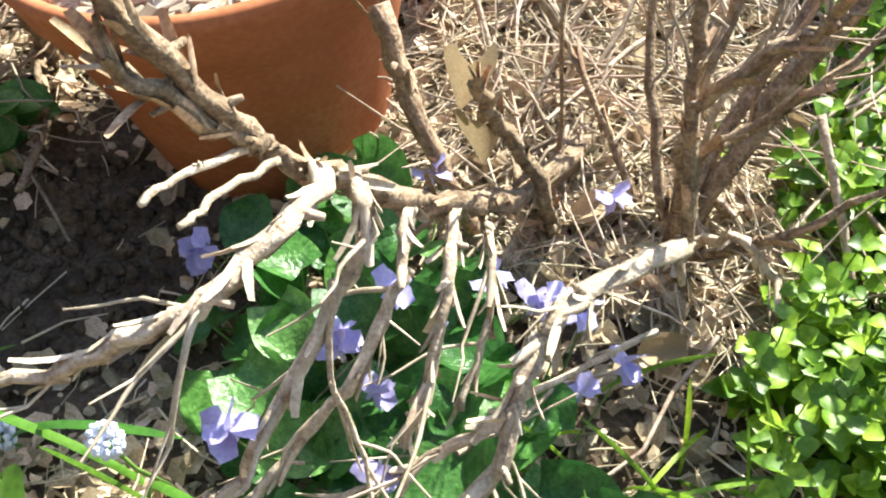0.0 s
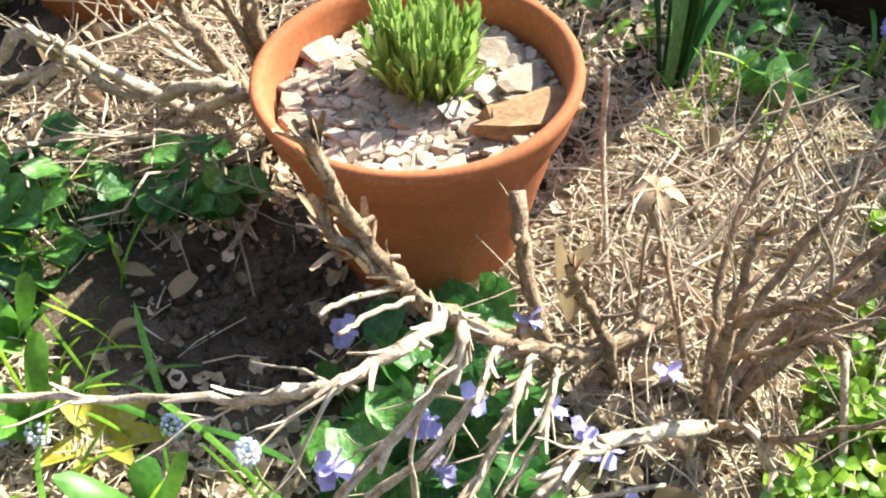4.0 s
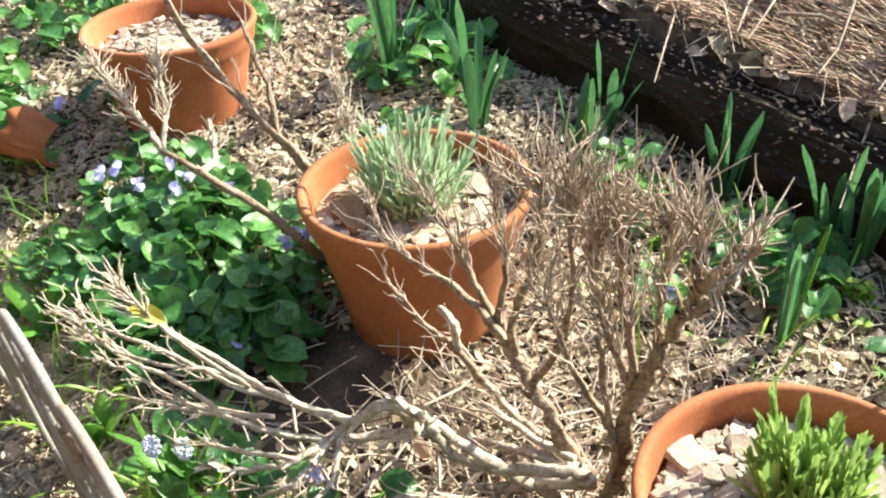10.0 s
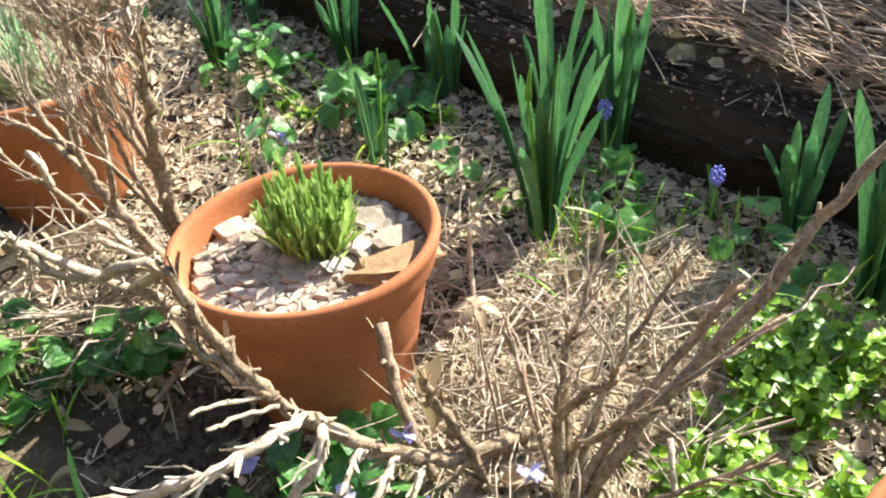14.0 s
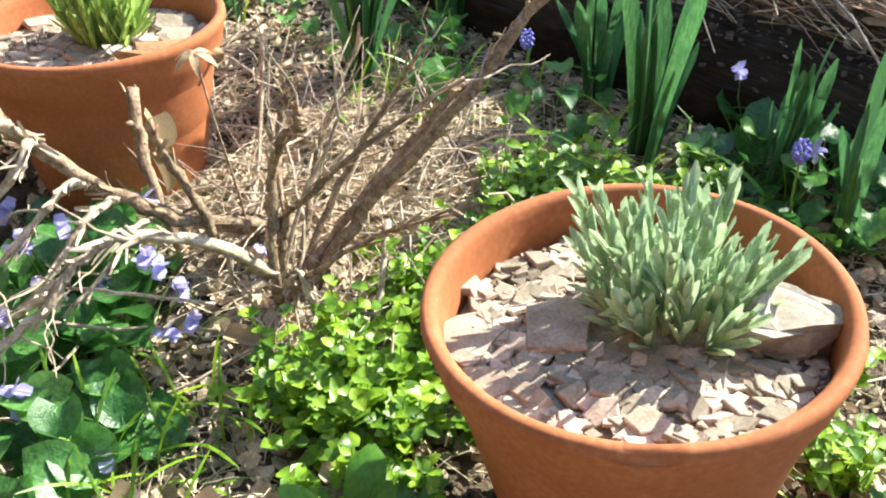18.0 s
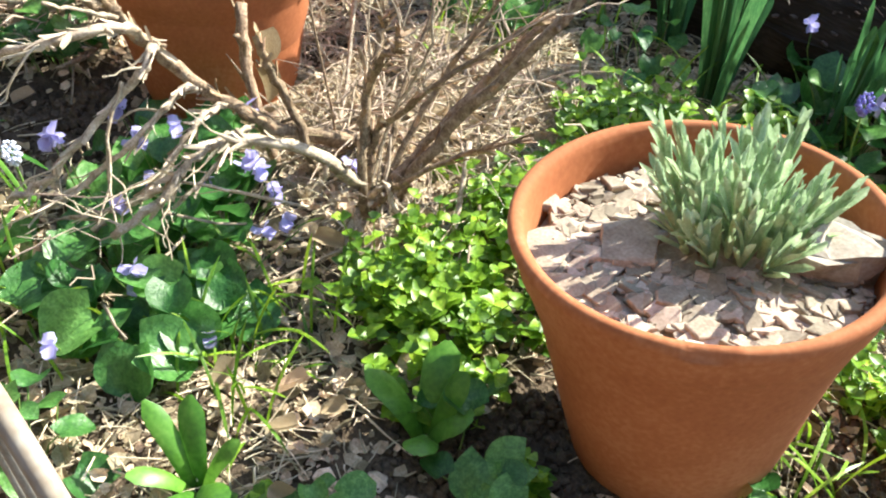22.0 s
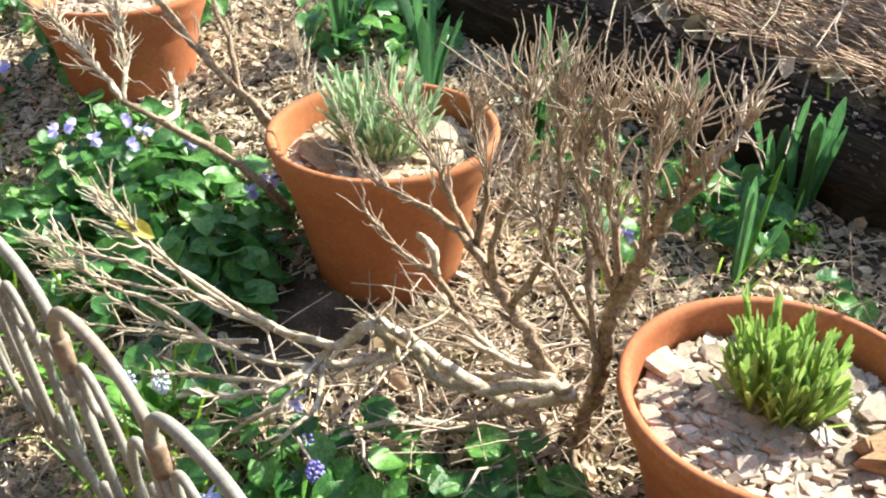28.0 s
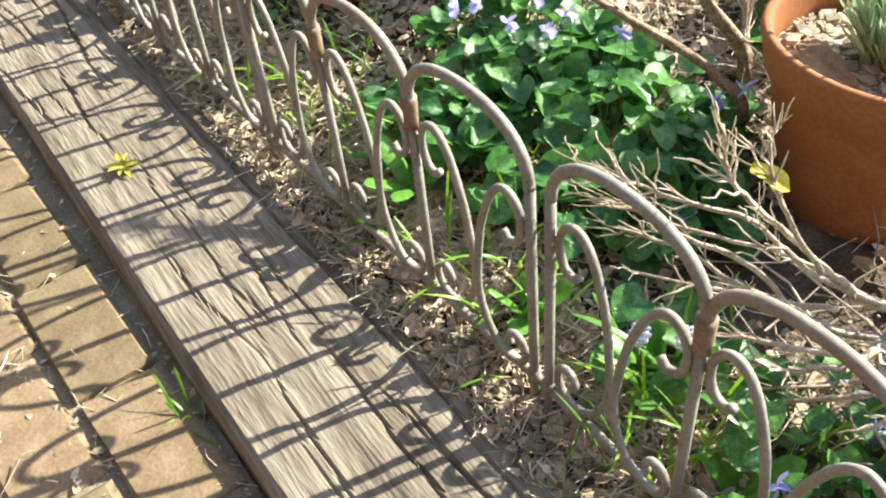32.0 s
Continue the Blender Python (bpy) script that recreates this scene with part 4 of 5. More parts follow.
def violet(place, radius, count, size, flowers, seed, label="green heart-shaped violet leaves in a low clump"):
    """A clump of heart-shaped leaves on thin stalks; flowers: their places in world metres."""
    rnd = random.Random(seed)
    x0, y0 = place
    ob = thing("violet_plant", (x0, y0, ground_z(x0, y0)), label, "plant", "violets")
    stalks = Geo()
    for i in range(count):
        r, a = radius * math.sqrt((i + 0.5) / count) * rnd.uniform(0.85, 1.12), i * 2.4 + rnd.uniform(-0.3, 0.3)
        x, y = r * math.cos(a), r * math.sin(a) * 0.9
        s = size * rnd.uniform(0.55, 1.25)
        z = rnd.uniform(0.025, 0.085) * (1.1 - 0.5 * r / radius) + 0.006
        yaw = rnd.uniform(0, 6.283)
        m = Matrix.LocRotScale((x, y, z), Euler((radians(rnd.uniform(-35, 18)), radians(rnd.uniform(-22, 22)), yaw)), (s, s, s))
        part("leaf", HEARTS[rnd.randrange(4)], None, ob, m=m)
        f = (x * 0.6 + rnd.uniform(-0.015, 0.015), y * 0.6 + rnd.uniform(-0.015, 0.015), -0.01)
        tube(stalks, [f, (0.5 * (f[0] + x), 0.5 * (f[1] + y), z * 0.6), (x, y, z)], 0.0011, 0.0009, 3, 0, False)
    for fx, fy, fz in flowers:
        q = Vector((fx, fy, fz)) - ob.location
        part("flower", FLOWER, None, ob, "pale blue-violet flower", Matrix.LocRotScale(q, Euler((radians(rnd.uniform(-35, 5)), radians(rnd.uniform(-20, 20)), radians(rnd.uniform(-50, 50)))), (1.2,) * 3))
        tube(stalks, [(q.x * 0.7, q.y * 0.7 + 0.01, 0), (q.x, q.y + 0.012, q.z * 0.6), (q.x, q.y + 0.004, q.z)], 0.0010, 0.0008, 3, 0, False)
    tagged(part("stalk", stalks, STEM, ob), kind="stuff")
    return ob


def strap(geo, length, width, lean, yaw, rnd, origin=(0, 0, 0), twist=0.5, fold=0.35):
    """A long narrow leaf that stands up, leans out and turns a little, with a folded middle."""
    rows = 9
    verts, faces = [], []
    c, s = math.cos(yaw), math.sin(yaw)
    for j in range(rows + 1):
        v = j / rows
        w = width * 0.5 * (0.75 + 0.5 * v) * math.sqrt(max(0.02, 1 - max(0, (v - 0.72) / 0.28) ** 2))
        ang = lean * (0.35 + 0.9 * v)
        out, up = length * v * math.sin(ang), length * v * math.cos(ang)
        t = yaw + math.pi / 2 + twist * v
        for u in (-1, 0, 1):
            dx, dy = math.cos(t) * w * u, math.sin(t) * w * u
            k = -fold * w * (1 - abs(u))
            verts.append((origin[0] + out * c + dx + k * c, origin[1] + out * s + dy + k * s, origin[2] + up))
    for j in range(rows):
        for i in range(2):
            a = j * 3 + i
            faces.append((a, a + 1, a + 4, a + 3))
    return geo.add(verts, faces)


def daffodil(x, y, leaves, height, seed, bud=0, lean=0.25, label="upright dark green daffodil leaves without flowers"):
    rnd = random.Random(seed)
    ob = thing("daffodil_clump", (x, y, ground_z(x, y) - 0.01), label, "plant", "daffodils")
    for i in range(leaves):
        a = rnd.uniform(0, 6.283)
        r = 0.018 * math.sqrt(rnd.random())
        g = Geo()
        strap(g, height * rnd.uniform(0.6, 1.12), 0.0165 * rnd.uniform(0.75, 1.2), min(abs(rnd.gauss(0, lean * 0.6)) + 0.03, 0.26), a, rnd, (r * math.cos(a), r * math.sin(a), 0), rnd.uniform(-1.2, 1.2))
        part("leaf", g, STRAP, ob)
    for i in range(bud):
        g = Geo()
        a = rnd.uniform(0, 6.283)
        h = height * rnd.uniform(0.7, 0.85)
        p = Vector((0.02 * math.cos(a), 0.02 * math.sin(a), h))
        tube(g, [(0, 0, 0), p * 0.5, p], 0.0032, 0.0028, 6)
        tube(g, [p, p + Vector((0, 0, 0.012)), p + Vector((0.002, 0, 0.032)), p + Vector((0.004, 0, 0.048))], 0.0052, 0.0014, 7)
        part("bud", g, SPEAR, ob, "closed yellow-green bud")
    return ob


def spear_clump(x, y, leaves, height, seed, width=0.024, label="short broad green bulb leaves"):
    rnd = random.Random(seed)
    ob = thing("bulb_leaves", (x, y, ground_z(x, y) - 0.005), label, "plant", "bulb leaves")
    for i in range(leaves):
        a = 6.283 * i / leaves + rnd.uniform(-0.5, 0.5)
        g = Geo()
        strap(g, height * rnd.uniform(0.7, 1.15), width * rnd.uniform(0.7, 1.1), rnd.uniform(0.25, 0.75), a, rnd, (0.006 * math.cos(a), 0.006 * math.sin(a), 0), rnd.uniform(-0.4, 0.4), 0.6)
        part("leaf", g, SPEAR, ob)
    return ob


def ball(geo, c, r):
    verts = [(c[0] + r * math.sin(t) * math.cos(p), c[1] + r * math.sin(t) * math.sin(p), c[2] + r * math.cos(t)) for t in (0.25, 0.9, 1.57, 2.3, 2.9) for p in (0, 1.257, 2.513, 3.77, 5.027)]
    faces = [(j * 5 + i, (j + 1) * 5 + i, (j + 1) * 5 + (i + 1) % 5, j * 5 + (i + 1) % 5) for j in range(4) for i in range(5)] + [(0, 1, 2, 3, 4), (24, 23, 22, 21, 20)]
    geo.add(verts, faces)


def hyacinth(x, y, z, material, seed, leaves=3):
    """A grape hyacinth: a stem, a head of small bells and narrow leaves; z is the height of its head."""
    rnd = random.Random(seed)
    g0 = ground_z(x, y)
    words = "small deep blue grape hyacinth in bloom" if material is BELL else "small pale grape hyacinth in bloom"
    ob = thing("grape_hyacinth", (x, y, g0), words, "flower", "grape hyacinths")
    h = z - g0
    g = Geo()
    tube(g, [(0.01, 0.008, -0.01), (0.004, 0, h * 0.5), (0, 0, h)], 0.0018, 0.0014, 5)
    part("stem", g, STEM, ob)
    g = Geo()
    for i in range(34):
        v = i / 33
        a, r = i * 2.4, 0.0085 * math.sin(0.5 + 2.3 * (1 - v)) ** 1.0
        ball(g, (r * math.cos(a), r * math.sin(a), h - 0.012 + 0.027 * v), 0.0031 * (1.15 - 0.5 * v))
    part("flower_head", g, material, ob)
    for i in range(leaves):
        g = Geo()
        strap(g, rnd.uniform(0.09, 0.15), 0.006, rnd.uniform(0.4, 1.1), rnd.uniform(0, 6.28), rnd, (0, 0, 0), rnd.uniform(-1, 1))
        part("leaf", g, SPEAR, ob)
    return ob




def groundcover(name, spots, label, seed, leaf=0.017, height=0.07, per=9500):
    """Leafy creeping stems, too many to count: opposite oval leaves up each stem."""
    rnd = random.Random(seed)
    g = Geo()
    for cx, cy, rad in spots:
        for _ in range(int(per * rad * rad)):
            r, a = rad * math.sqrt(rnd.random()), rnd.uniform(0, 6.283)
            x, y = cx + r * math.cos(a), cy + r * math.sin(a)
            if math.hypot(x - 0.375, y - 0.535) < 0.105 or math.hypot(x + 0.40, y - 0.50) < 0.10:
                continue
            z0 = ground_z(x, y)
            h = height * rnd.uniform(0.4, 1.15) * (1.1 - 0.5 * r / rad)
            lx, ly = rnd.gauss(0, 0.35) * h, rnd.gauss(-0.05, 0.35) * h
            top = Vector((x + lx, y + ly, z0 + h))
            foot = Vector((x, y, z0 - 0.004))
            tube(g, [foot, (foot + top) / 2 + Vector((lx * 0.2, ly * 0.2, 0)), top], 0.0010, 0.0007, 3, 0, False)
            n = 4
            for i in range(n):
                v = (i + 1) / n
                p = foot.lerp(top, v)
                b = rnd.uniform(0, 3.14) + i * 1.57
                for s in (0, math.pi):
                    ln = leaf * rnd.uniform(0.7, 1.15) * (0.65 if i == n - 1 else 1.0)
                    at = Matrix.Translation(p) @ Matrix.Rotation(b + s, 4, "Z") @ Matrix.Rotation(radians(rnd.uniform(-12, 45)), 4, "X") @ Matrix.Rotation(radians(rnd.uniform(-20, 20)), 4, "Y")
                    blade(g, ln, lambda q, w=leaf: w * 0.40 * math.sin(min(1, 0.12 + q * 0.95) * 3.0) + 0.0004, 0.45, 0.2, 2, 4, at)
    return tagged(new(name, g.mesh(name, FRESH)), label, "ground cover", kind="stuff")


def grass(spots, seed):
    rnd = random.Random(seed)
    g = Geo()
    for cx, cy, rad, n in spots:
        for _ in range(n):
            x, y = cx + rnd.gauss(0, rad * 0.5), cy + rnd.gauss(0, rad * 0.5)
            if cy > 0 and y < EDGE(x) + 0.035:
                continue
            strap(g, rnd.uniform(0.04, 0.12) * (1.0 if cy > 0 else 0.6), 0.0032, rnd.uniform(0.2, 1.1), rnd.uniform(0, 6.28), rnd, (x, y, ground_z(x, y) - 0.004), rnd.uniform(-1, 1))
    return tagged(new("grass", g.mesh("grass", FRESH)), "thin green grass blades among the plants", "grass", kind="stuff")


violet((-1.21, 0.31), 0.20, 230, 0.038, [(-1.355, 0.344, 0.085), (-1.034, 0.277, 0.05), (-1.34, 0.36, 0.11), (-1.46, 0.27, 0.09), (-1.44, 0.29, 0.10), (-1.12, 0.40, 0.10), (-1.10, 0.42, 0.12), (-1.28, 0.40, 0.10)], 51, "dense bed of glossy green violet leaves with a few mauve flowers")
violet((-1.36, 0.16), 0.10, 50, 0.034, [], 52)
violet((-1.08, 0.29), 0.10, 60, 0.034, [], 76)
violet((-1.42, 0.34), 0.14, 80, 0.037, [(-1.40, 0.36, 0.10), (-1.38, 0.30, 0.10)], 77)
violet((-1.22, 0.70), 0.13, 45, 0.036, [(-1.20, 0.62, 0.14), (-1.16, 0.65, 0.12)], 53)
violet((-1.50, 0.92), 0.16, 60, 0.040, [], 54)
violet((-1.78, 0.50), 0.13, 50, 0.040, [(-1.72, 0.30, 0.08)], 55)
violet((-0.07, 0.225), 0.125, 62, 0.047, [(-0.029, 0.39, 0.068), (0.043, 0.252, 0.05), (-0.071, 0.379, 0.131), (-0.062, 0.385, 0.120), (-0.044, 0.224, 0.089), (-0.042, 0.222, 0.073), (-0.122, 0.252, 0.105), (-0.012, 0.123, 0.082), (-0.15, 0.30, 0.09)], 56, "large crinkled violet leaves with pale violet flowers")
violet((-0.19, 0.335), 0.115, 60, 0.042, [(-0.312, 0.333, 0.072), (-0.191, 0.445, 0.098), (-0.086, 0.516, 0.045), (-0.105, 0.421, 0.041), (-0.098, 0.416, 0.045), (-0.125, 0.400, 0.079), (-0.18, 0.225, 0.17), (-0.185, 0.22, 0.165), (-0.158, 0.342, 0.139), (-0.174, 0.306, 0.133), (-0.17, 0.30, 0.13), (-0.305, 0.338, 0.08), (-0.05, 0.37, 0.05), (-0.15, 0.36, 0.06)], 57, "violet leaves and flowers under the dead branches")
violet((-0.65, 0.24), 0.10, 42, 0.036, [(-0.754, 0.109, 0.06)], 58)
violet((-0.565, 0.355), 0.055, 18, 0.036, [], 59, "dark green violet leaves in the shade of the pot")
violet((-0.78, 0.18), 0.08, 22, 0.032, [(-0.80, 0.24, 0.06)], 60)
violet((-0.265, 0.44), 0.035, 8, 0.036, [], 61)
violet((-0.72, 0.945), 0.10, 40, 0.034, [], 62)
violet((-0.98, 0.90), 0.10, 26, 0.034, [], 63)
violet((0.25, 1.06), 0.16, 84, 0.040, [(0.36, 1.03, 0.12), (0.12, 1.10, 0.11), (0.27, 1.02, 0.10)], 64)
violet((-0.22, 0.915), 0.03, 6, 0.034, [], 65, "young pale violet leaves by themselves")
violet((-0.50, 0.875), 0.03, 4, 0.028, [], 66, "young pale violet leaves by themselves")
violet((-0.779, 0.77), 0.035, 7, 0.024, [(-0.779, 0.78, 0.035), (-0.77, 0.785, 0.03)], 67, "small violet plant with a pale open flower")
violet((-0.30, 0.97), 0.07, 12, 0.030, [], 68)
violet((-0.05, 0.98), 0.08, 14, 0.026, [], 69)
violet((-0.92, 0.16), 0.07, 18, 0.032, [], 70)
violet((-1.80, 0.19), 0.11, 40, 0.038, [], 78)
violet((-2.04, 0.22), 0.14, 60, 0.042, [], 73)
violet((-2.12, 0.50), 0.18, 70, 0.042, [], 74)
violet((-1.88, 0.66), 0.14, 50, 0.040, [(-1.80, 0.60, 0.10)], 75)
violet((0.06, 0.07), 0.05, 10, 0.036, [], 71)
for k, (x, y, n, h, b, ln) in enumerate([(-0.325, 0.858, 18, 0.29, 2, 0.3), (-0.625, 0.846, 4, 0.19, 1, 0.14), (-1.05, 0.875, 9, 0.18, 1, 0.14), (-0.66, 1.045, 7, 0.20, 0, 0.15), (-0.88, 1.03, 8, 0.20, 0, 0.2),
                                         (-0.344, 1.055, 10, 0.28, 1, 0.16), (-0.06, 1.06, 8, 0.19, 0, 0.28), (-0.71, 1.05, 5, 0.18, 0, 0.2), (0.075, 0.977, 13, 0.27, 0, 0.14), (0.219, 1.02, 4, 0.22, 0, 0.2),
                                         (0.23, 1.06, 7, 0.2, 0, 0.2), (-1.515, 0.846, 11, 0.25, 0, 0.2), (-1.55, 1.0, 8, 0.2, 0, 0.2), (-1.13, 1.02, 6, 0.17, 0, 0.2), (0.34, 1.0, 6, 0.24, 0, 0.18), (-0.45, 1.05, 8, 0.27, 0, 0.15), (-1.28, 0.86, 8, 0.24, 0, 0.3)]):
    daffodil(x, y, n, h, 80 + k, b, ln)
for k, (x, y, n, h) in enumerate([(-0.545, 0.137, 6, 0.075), (-0.722, 0.07, 4, 0.10), (0.172, 0.162, 6, 0.085), (-1.06, 0.085, 5, 0.075), (-0.915, 0.125, 6, 0.085), (-1.3, 0.10, 6, 0.09), (-0.45, 0.10, 6, 0.085), (-0.30, 0.12, 7, 0.09), (-0.78, 0.10, 5, 0.07)]):
    spear_clump(x, y, n, h, 110 + k)
for k, (x, y, z, mat) in enumerate([(-0.333, 1.012, 0.12, BELL), (-0.161, 1.022, 0.075, BELL), (-0.741, 0.219, 0.06, BELL), (-0.638, 0.139, 0.085, PALEBELL), (-0.935, 0.115, 0.075, PALEBELL), (-0.90, 0.14, 0.085, PALEBELL),
                                    (-0.361, 0.18, 0.045, PALEBELL), (-0.265, 0.200, 0.105, PALEBELL), (-0.435, 0.095, 0.05, PALEBELL), (-0.46, 0.07, 0.05, PALEBELL), (-0.10, 0.05, 0.08, PALEBELL), (-0.49, 0.075, 0.06, PALEBELL), (0.27, 0.98, 0.12, BELL), (-0.70, 0.20, 0.07, BELL)]):
    hyacinth(x, y, z, mat, 130 + k)
groundcover("chickweed", [(0.10, 0.455, 0.05), (0.062, 0.43, 0.035), (0.062, 0.50, 0.03), (0.135, 0.47, 0.07), (0.07, 0.607, 0.055), (0.165, 0.425, 0.05), (0.165, 0.54, 0.07), (0.015, 0.82, 0.06), (0.09, 0.865, 0.06), (0.055, 0.75, 0.065), (0.19, 0.92, 0.055),
                          (0.470, 0.72, 0.04), (0.43, 0.80, 0.035), (0.10, 0.42, 0.035), (0.10, 0.62, 0.055), (0.17, 0.68, 0.04), (0.30, 0.93, 0.045), (0.52, 0.70, 0.025)], "bright green leafy chickweed growing round the pot", 141, 0.0175, 0.085, 9000)
groundcover("ground_ivy", [(-0.62, 0.97, 0.05), (-0.85, 0.87, 0.04), (-0.40, 0.90, 0.035), (0.02, 0.90, 0.05), (-0.20, 0.85, 0.03), (0.40, 0.36, 0.04), (0.50, 0.40, 0.05), (0.22, 0.18, 0.035), (-0.02, 0.62, 0.03)], "scattered small green seedlings on the soil", 142, 0.014, 0.03, 5200)
grass([(0.06, 0.27, 0.10, 50), (0.02, 0.33, 0.08, 22), (-0.72, 0.13, 0.12, 40), (-0.85, 0.10, 0.10, 55), (-0.60, 0.20, 0.12, 25), (-0.40, 0.12, 0.12, 30), (-1.15, 0.10, 0.15, 90), (-0.20, 0.93, 0.12, 26), (-0.28, 0.85, 0.06, 14),
       (0.12, 0.95, 0.12, 70), (-1.6, 0.08, 0.2, 90), (-1.22, -0.255, 0.02, 12), (-0.15, 0.1, 0.12, 60), (0.52, 0.62, 0.12, 60), (-0.75, 0.85, 0.2, 45)], 143)


# ---------------------------------------------------------------- litter, bank, path
def litter(name, count, straws, area, seed, label, size=1.0, keep=lambda x, y: True):
    rnd = random.Random(seed)
    x0, x1, y0, y1 = area
    g = Geo()
    for _ in range(count):
        x, y = rnd.uniform(x0, x1), rnd.uniform(y0, y1)
        if not keep(x, y):
            continue
        s = size * rnd.choice((0.006, 0.008, 0.011, 0.015, 0.021, 0.028))
        at = turned((x, y, ground_z(x, y) + rnd.uniform(0.001, 0.011)), rnd, 40)
        w, c = s * rnd.uniform(0.25, 0.6), s * rnd.uniform(-0.3, 0.45)
        g.add([at @ Vector(p) for p in ((-w, -s * 0.5, c), (0, -s * 0.62, 0), (w, -s * 0.35, c), (-w * 1.1, s * 0.2, c * 0.8), (0, s * 0.1, -c * 0.2), (w * 0.8, s * 0.3, c), (0, s * 0.65, c * 0.5))],
              [(0, 1, 4, 3), (1, 2, 5, 4), (3, 4, 6), (4, 5, 6)])
    tagged(new(name, g.mesh(name, LITTER, False)), label, "leaf litter", kind="stuff")
    g = Geo()
    for _ in range(straws):
        x, y = rnd.uniform(x0, x1), rnd.uniform(y0, y1)
        if not keep(x, y):
            continue
        ln = size * rnd.choice((0.015, 0.03, 0.045, 0.07, 0.10))
        a, p = rnd.uniform(0, 6.283), rnd.gauss(0.08, 0.22)
        d = Vector((math.cos(a), math.sin(a), math.sin(p))) * ln
        q = Vector((x, y, ground_z(x, y) + rnd.uniform(0.004, 0.016)))
        tube(g, [q - d * 0.5, q + Vector((rnd.gauss(0, 0.05), rnd.gauss(0, 0.05), 0.04)) * ln, q + d * 0.5], rnd.uniform(0.0005, 0.0016), 0.0005, 3, 0, False)
    return tagged(new(name + "_straw", g.mesh(name + "_straw", STRAW)), "dry straw and twiglets lying on the soil", "straw", kind="stuff")


def in_bed(x, y):
    """Litter on the bed, thin on dug soil and thinned to darken pots' shade."""
    k = abs(math.sin(x * 977 + y * 613))
    if not EDGE(x) + 0.01 < y < BACK(x) - 0.005 or math.hypot(x + 0.43, y - 0.31) < 0.155 * k ** 0.45:
        return False
    if math.hypot(x + 0.93, (y - 0.36) * 0.9) < 0.14 * k ** 0.4:
        return False
    if math.hypot((x + 0.58) * 0.55, y - 0.20) < 0.13 * k ** 0.6:
        return False
    return not (math.hypot(x - 0.31, (y - 0.39) * 0.9) < 0.125 * k ** 0.3 or math.hypot((x - 0.56) * 0.8, y - 0.52) < 0.15 * k ** 0.5)
litter("leaf_litter", 52000, 15000, (-2.5, 0.85, -0.12, 1.1), 151, "pale dry leaf crumbs and wood chips covering the bed", 0.60, in_bed)
litter("edge_litter", 8200, 3400, (-2.3, -0.3, -0.03, 0.13), 159, "brown straw and leaf crumbs along the fence foot", 0.6)
litter("dense_litter", 3500, 2500, (-0.32, 0.12, 0.45, 0.95), 152, "thick dry twigs and leaf crumbs under the dead shrub", 0.95, in_bed)
litter("bank_litter", 6500, 3500, (-2.4, 1.4, 1.15, 2.1), 153, "brown leaf mould and straw over the bank", 1.3)


def needles(seed):
    """Long thin straws lying the same way over the bank, and dark leaf bits fallen on the old sleeper."""
    rnd = random.Random(seed)
    g = Geo()
    for _ in range(9000):
        x, y = rnd.uniform(-2.3, 1.3), 1.19 + 0.8 * rnd.random() ** 1.3
        a, ln = rnd.gauss(-0.10, 0.30), rnd.uniform(0.05, 0.17)
        d = Vector((math.cos(a), math.sin(a), rnd.gauss(0.0, 0.10))) * ln
        q = Vector((x, y, ground_z(x, y) + rnd.uniform(0.012, 0.034)))
        tube(g, [q - d * 0.5, q + Vector((0, rnd.gauss(0, 0.04), 0.05)) * ln, q + d * 0.5], rnd.uniform(0.0008, 0.0020), 0.0007, 3, 0, False)
    tagged(new("bank_straw", g.mesh("bank_straw", NEEDLE)), "long brown straw lying over the bank", "straw", kind="stuff")
    g = Geo()
    for _ in range(2000):
        x, u = rnd.uniform(-2.0, 1.0), rnd.random()
        y = BACK(x) - 0.004 + 0.12 * u
        s = rnd.choice((0.005, 0.007, 0.010, 0.015))
        z = max(ground_z(x, y), 0.124 - 0.055 * max(0.0, 1 - u * 0.12 / 0.047) ** 2)
        rock(g, s, seed + _, 0.16, turned((x, y, z + 0.004), rnd, 30))
    tagged(new("leaf_mould", g.mesh("leaf_mould", MULCH, False)), "dark leaf mould lying on the old sleeper", "mulch", kind="stuff")


needles(158)
litter("path_litter", 5200, 1500, (-1.9, 0.3, -0.85, -0.245), 156, "sandy crumbs and leaf bits in the path's joints", 0.42)


def clods(spots, seed):
    rnd = random.Random(seed)
    g = Geo()
    for cx, cy, rad, n in spots:
        for i in range(n):
            r, a = rad * math.sqrt(rnd.random()), rnd.uniform(0, 6.283)
            x, y, s = cx + r * math.cos(a), cy + r * math.sin(a), rnd.choice((0.004, 0.006, 0.008, 0.011, 0.016))
            rock(g, s, seed * 5000 + i + int(cx * 100), rnd.uniform(0.6, 0.9), turned((x, y, ground_z(x, y) + s * 0.2), rnd, 60))
    return tagged(new("soil_clods", g.mesh("soil_clods", SOIL)), "loose brown clods of dug soil", "soil", kind="stuff")


clods([(0.56, 0.52, 0.18, 1500), (0.31, 0.38, 0.11, 600), (-0.43, 0.31, 0.11, 400)], 157)


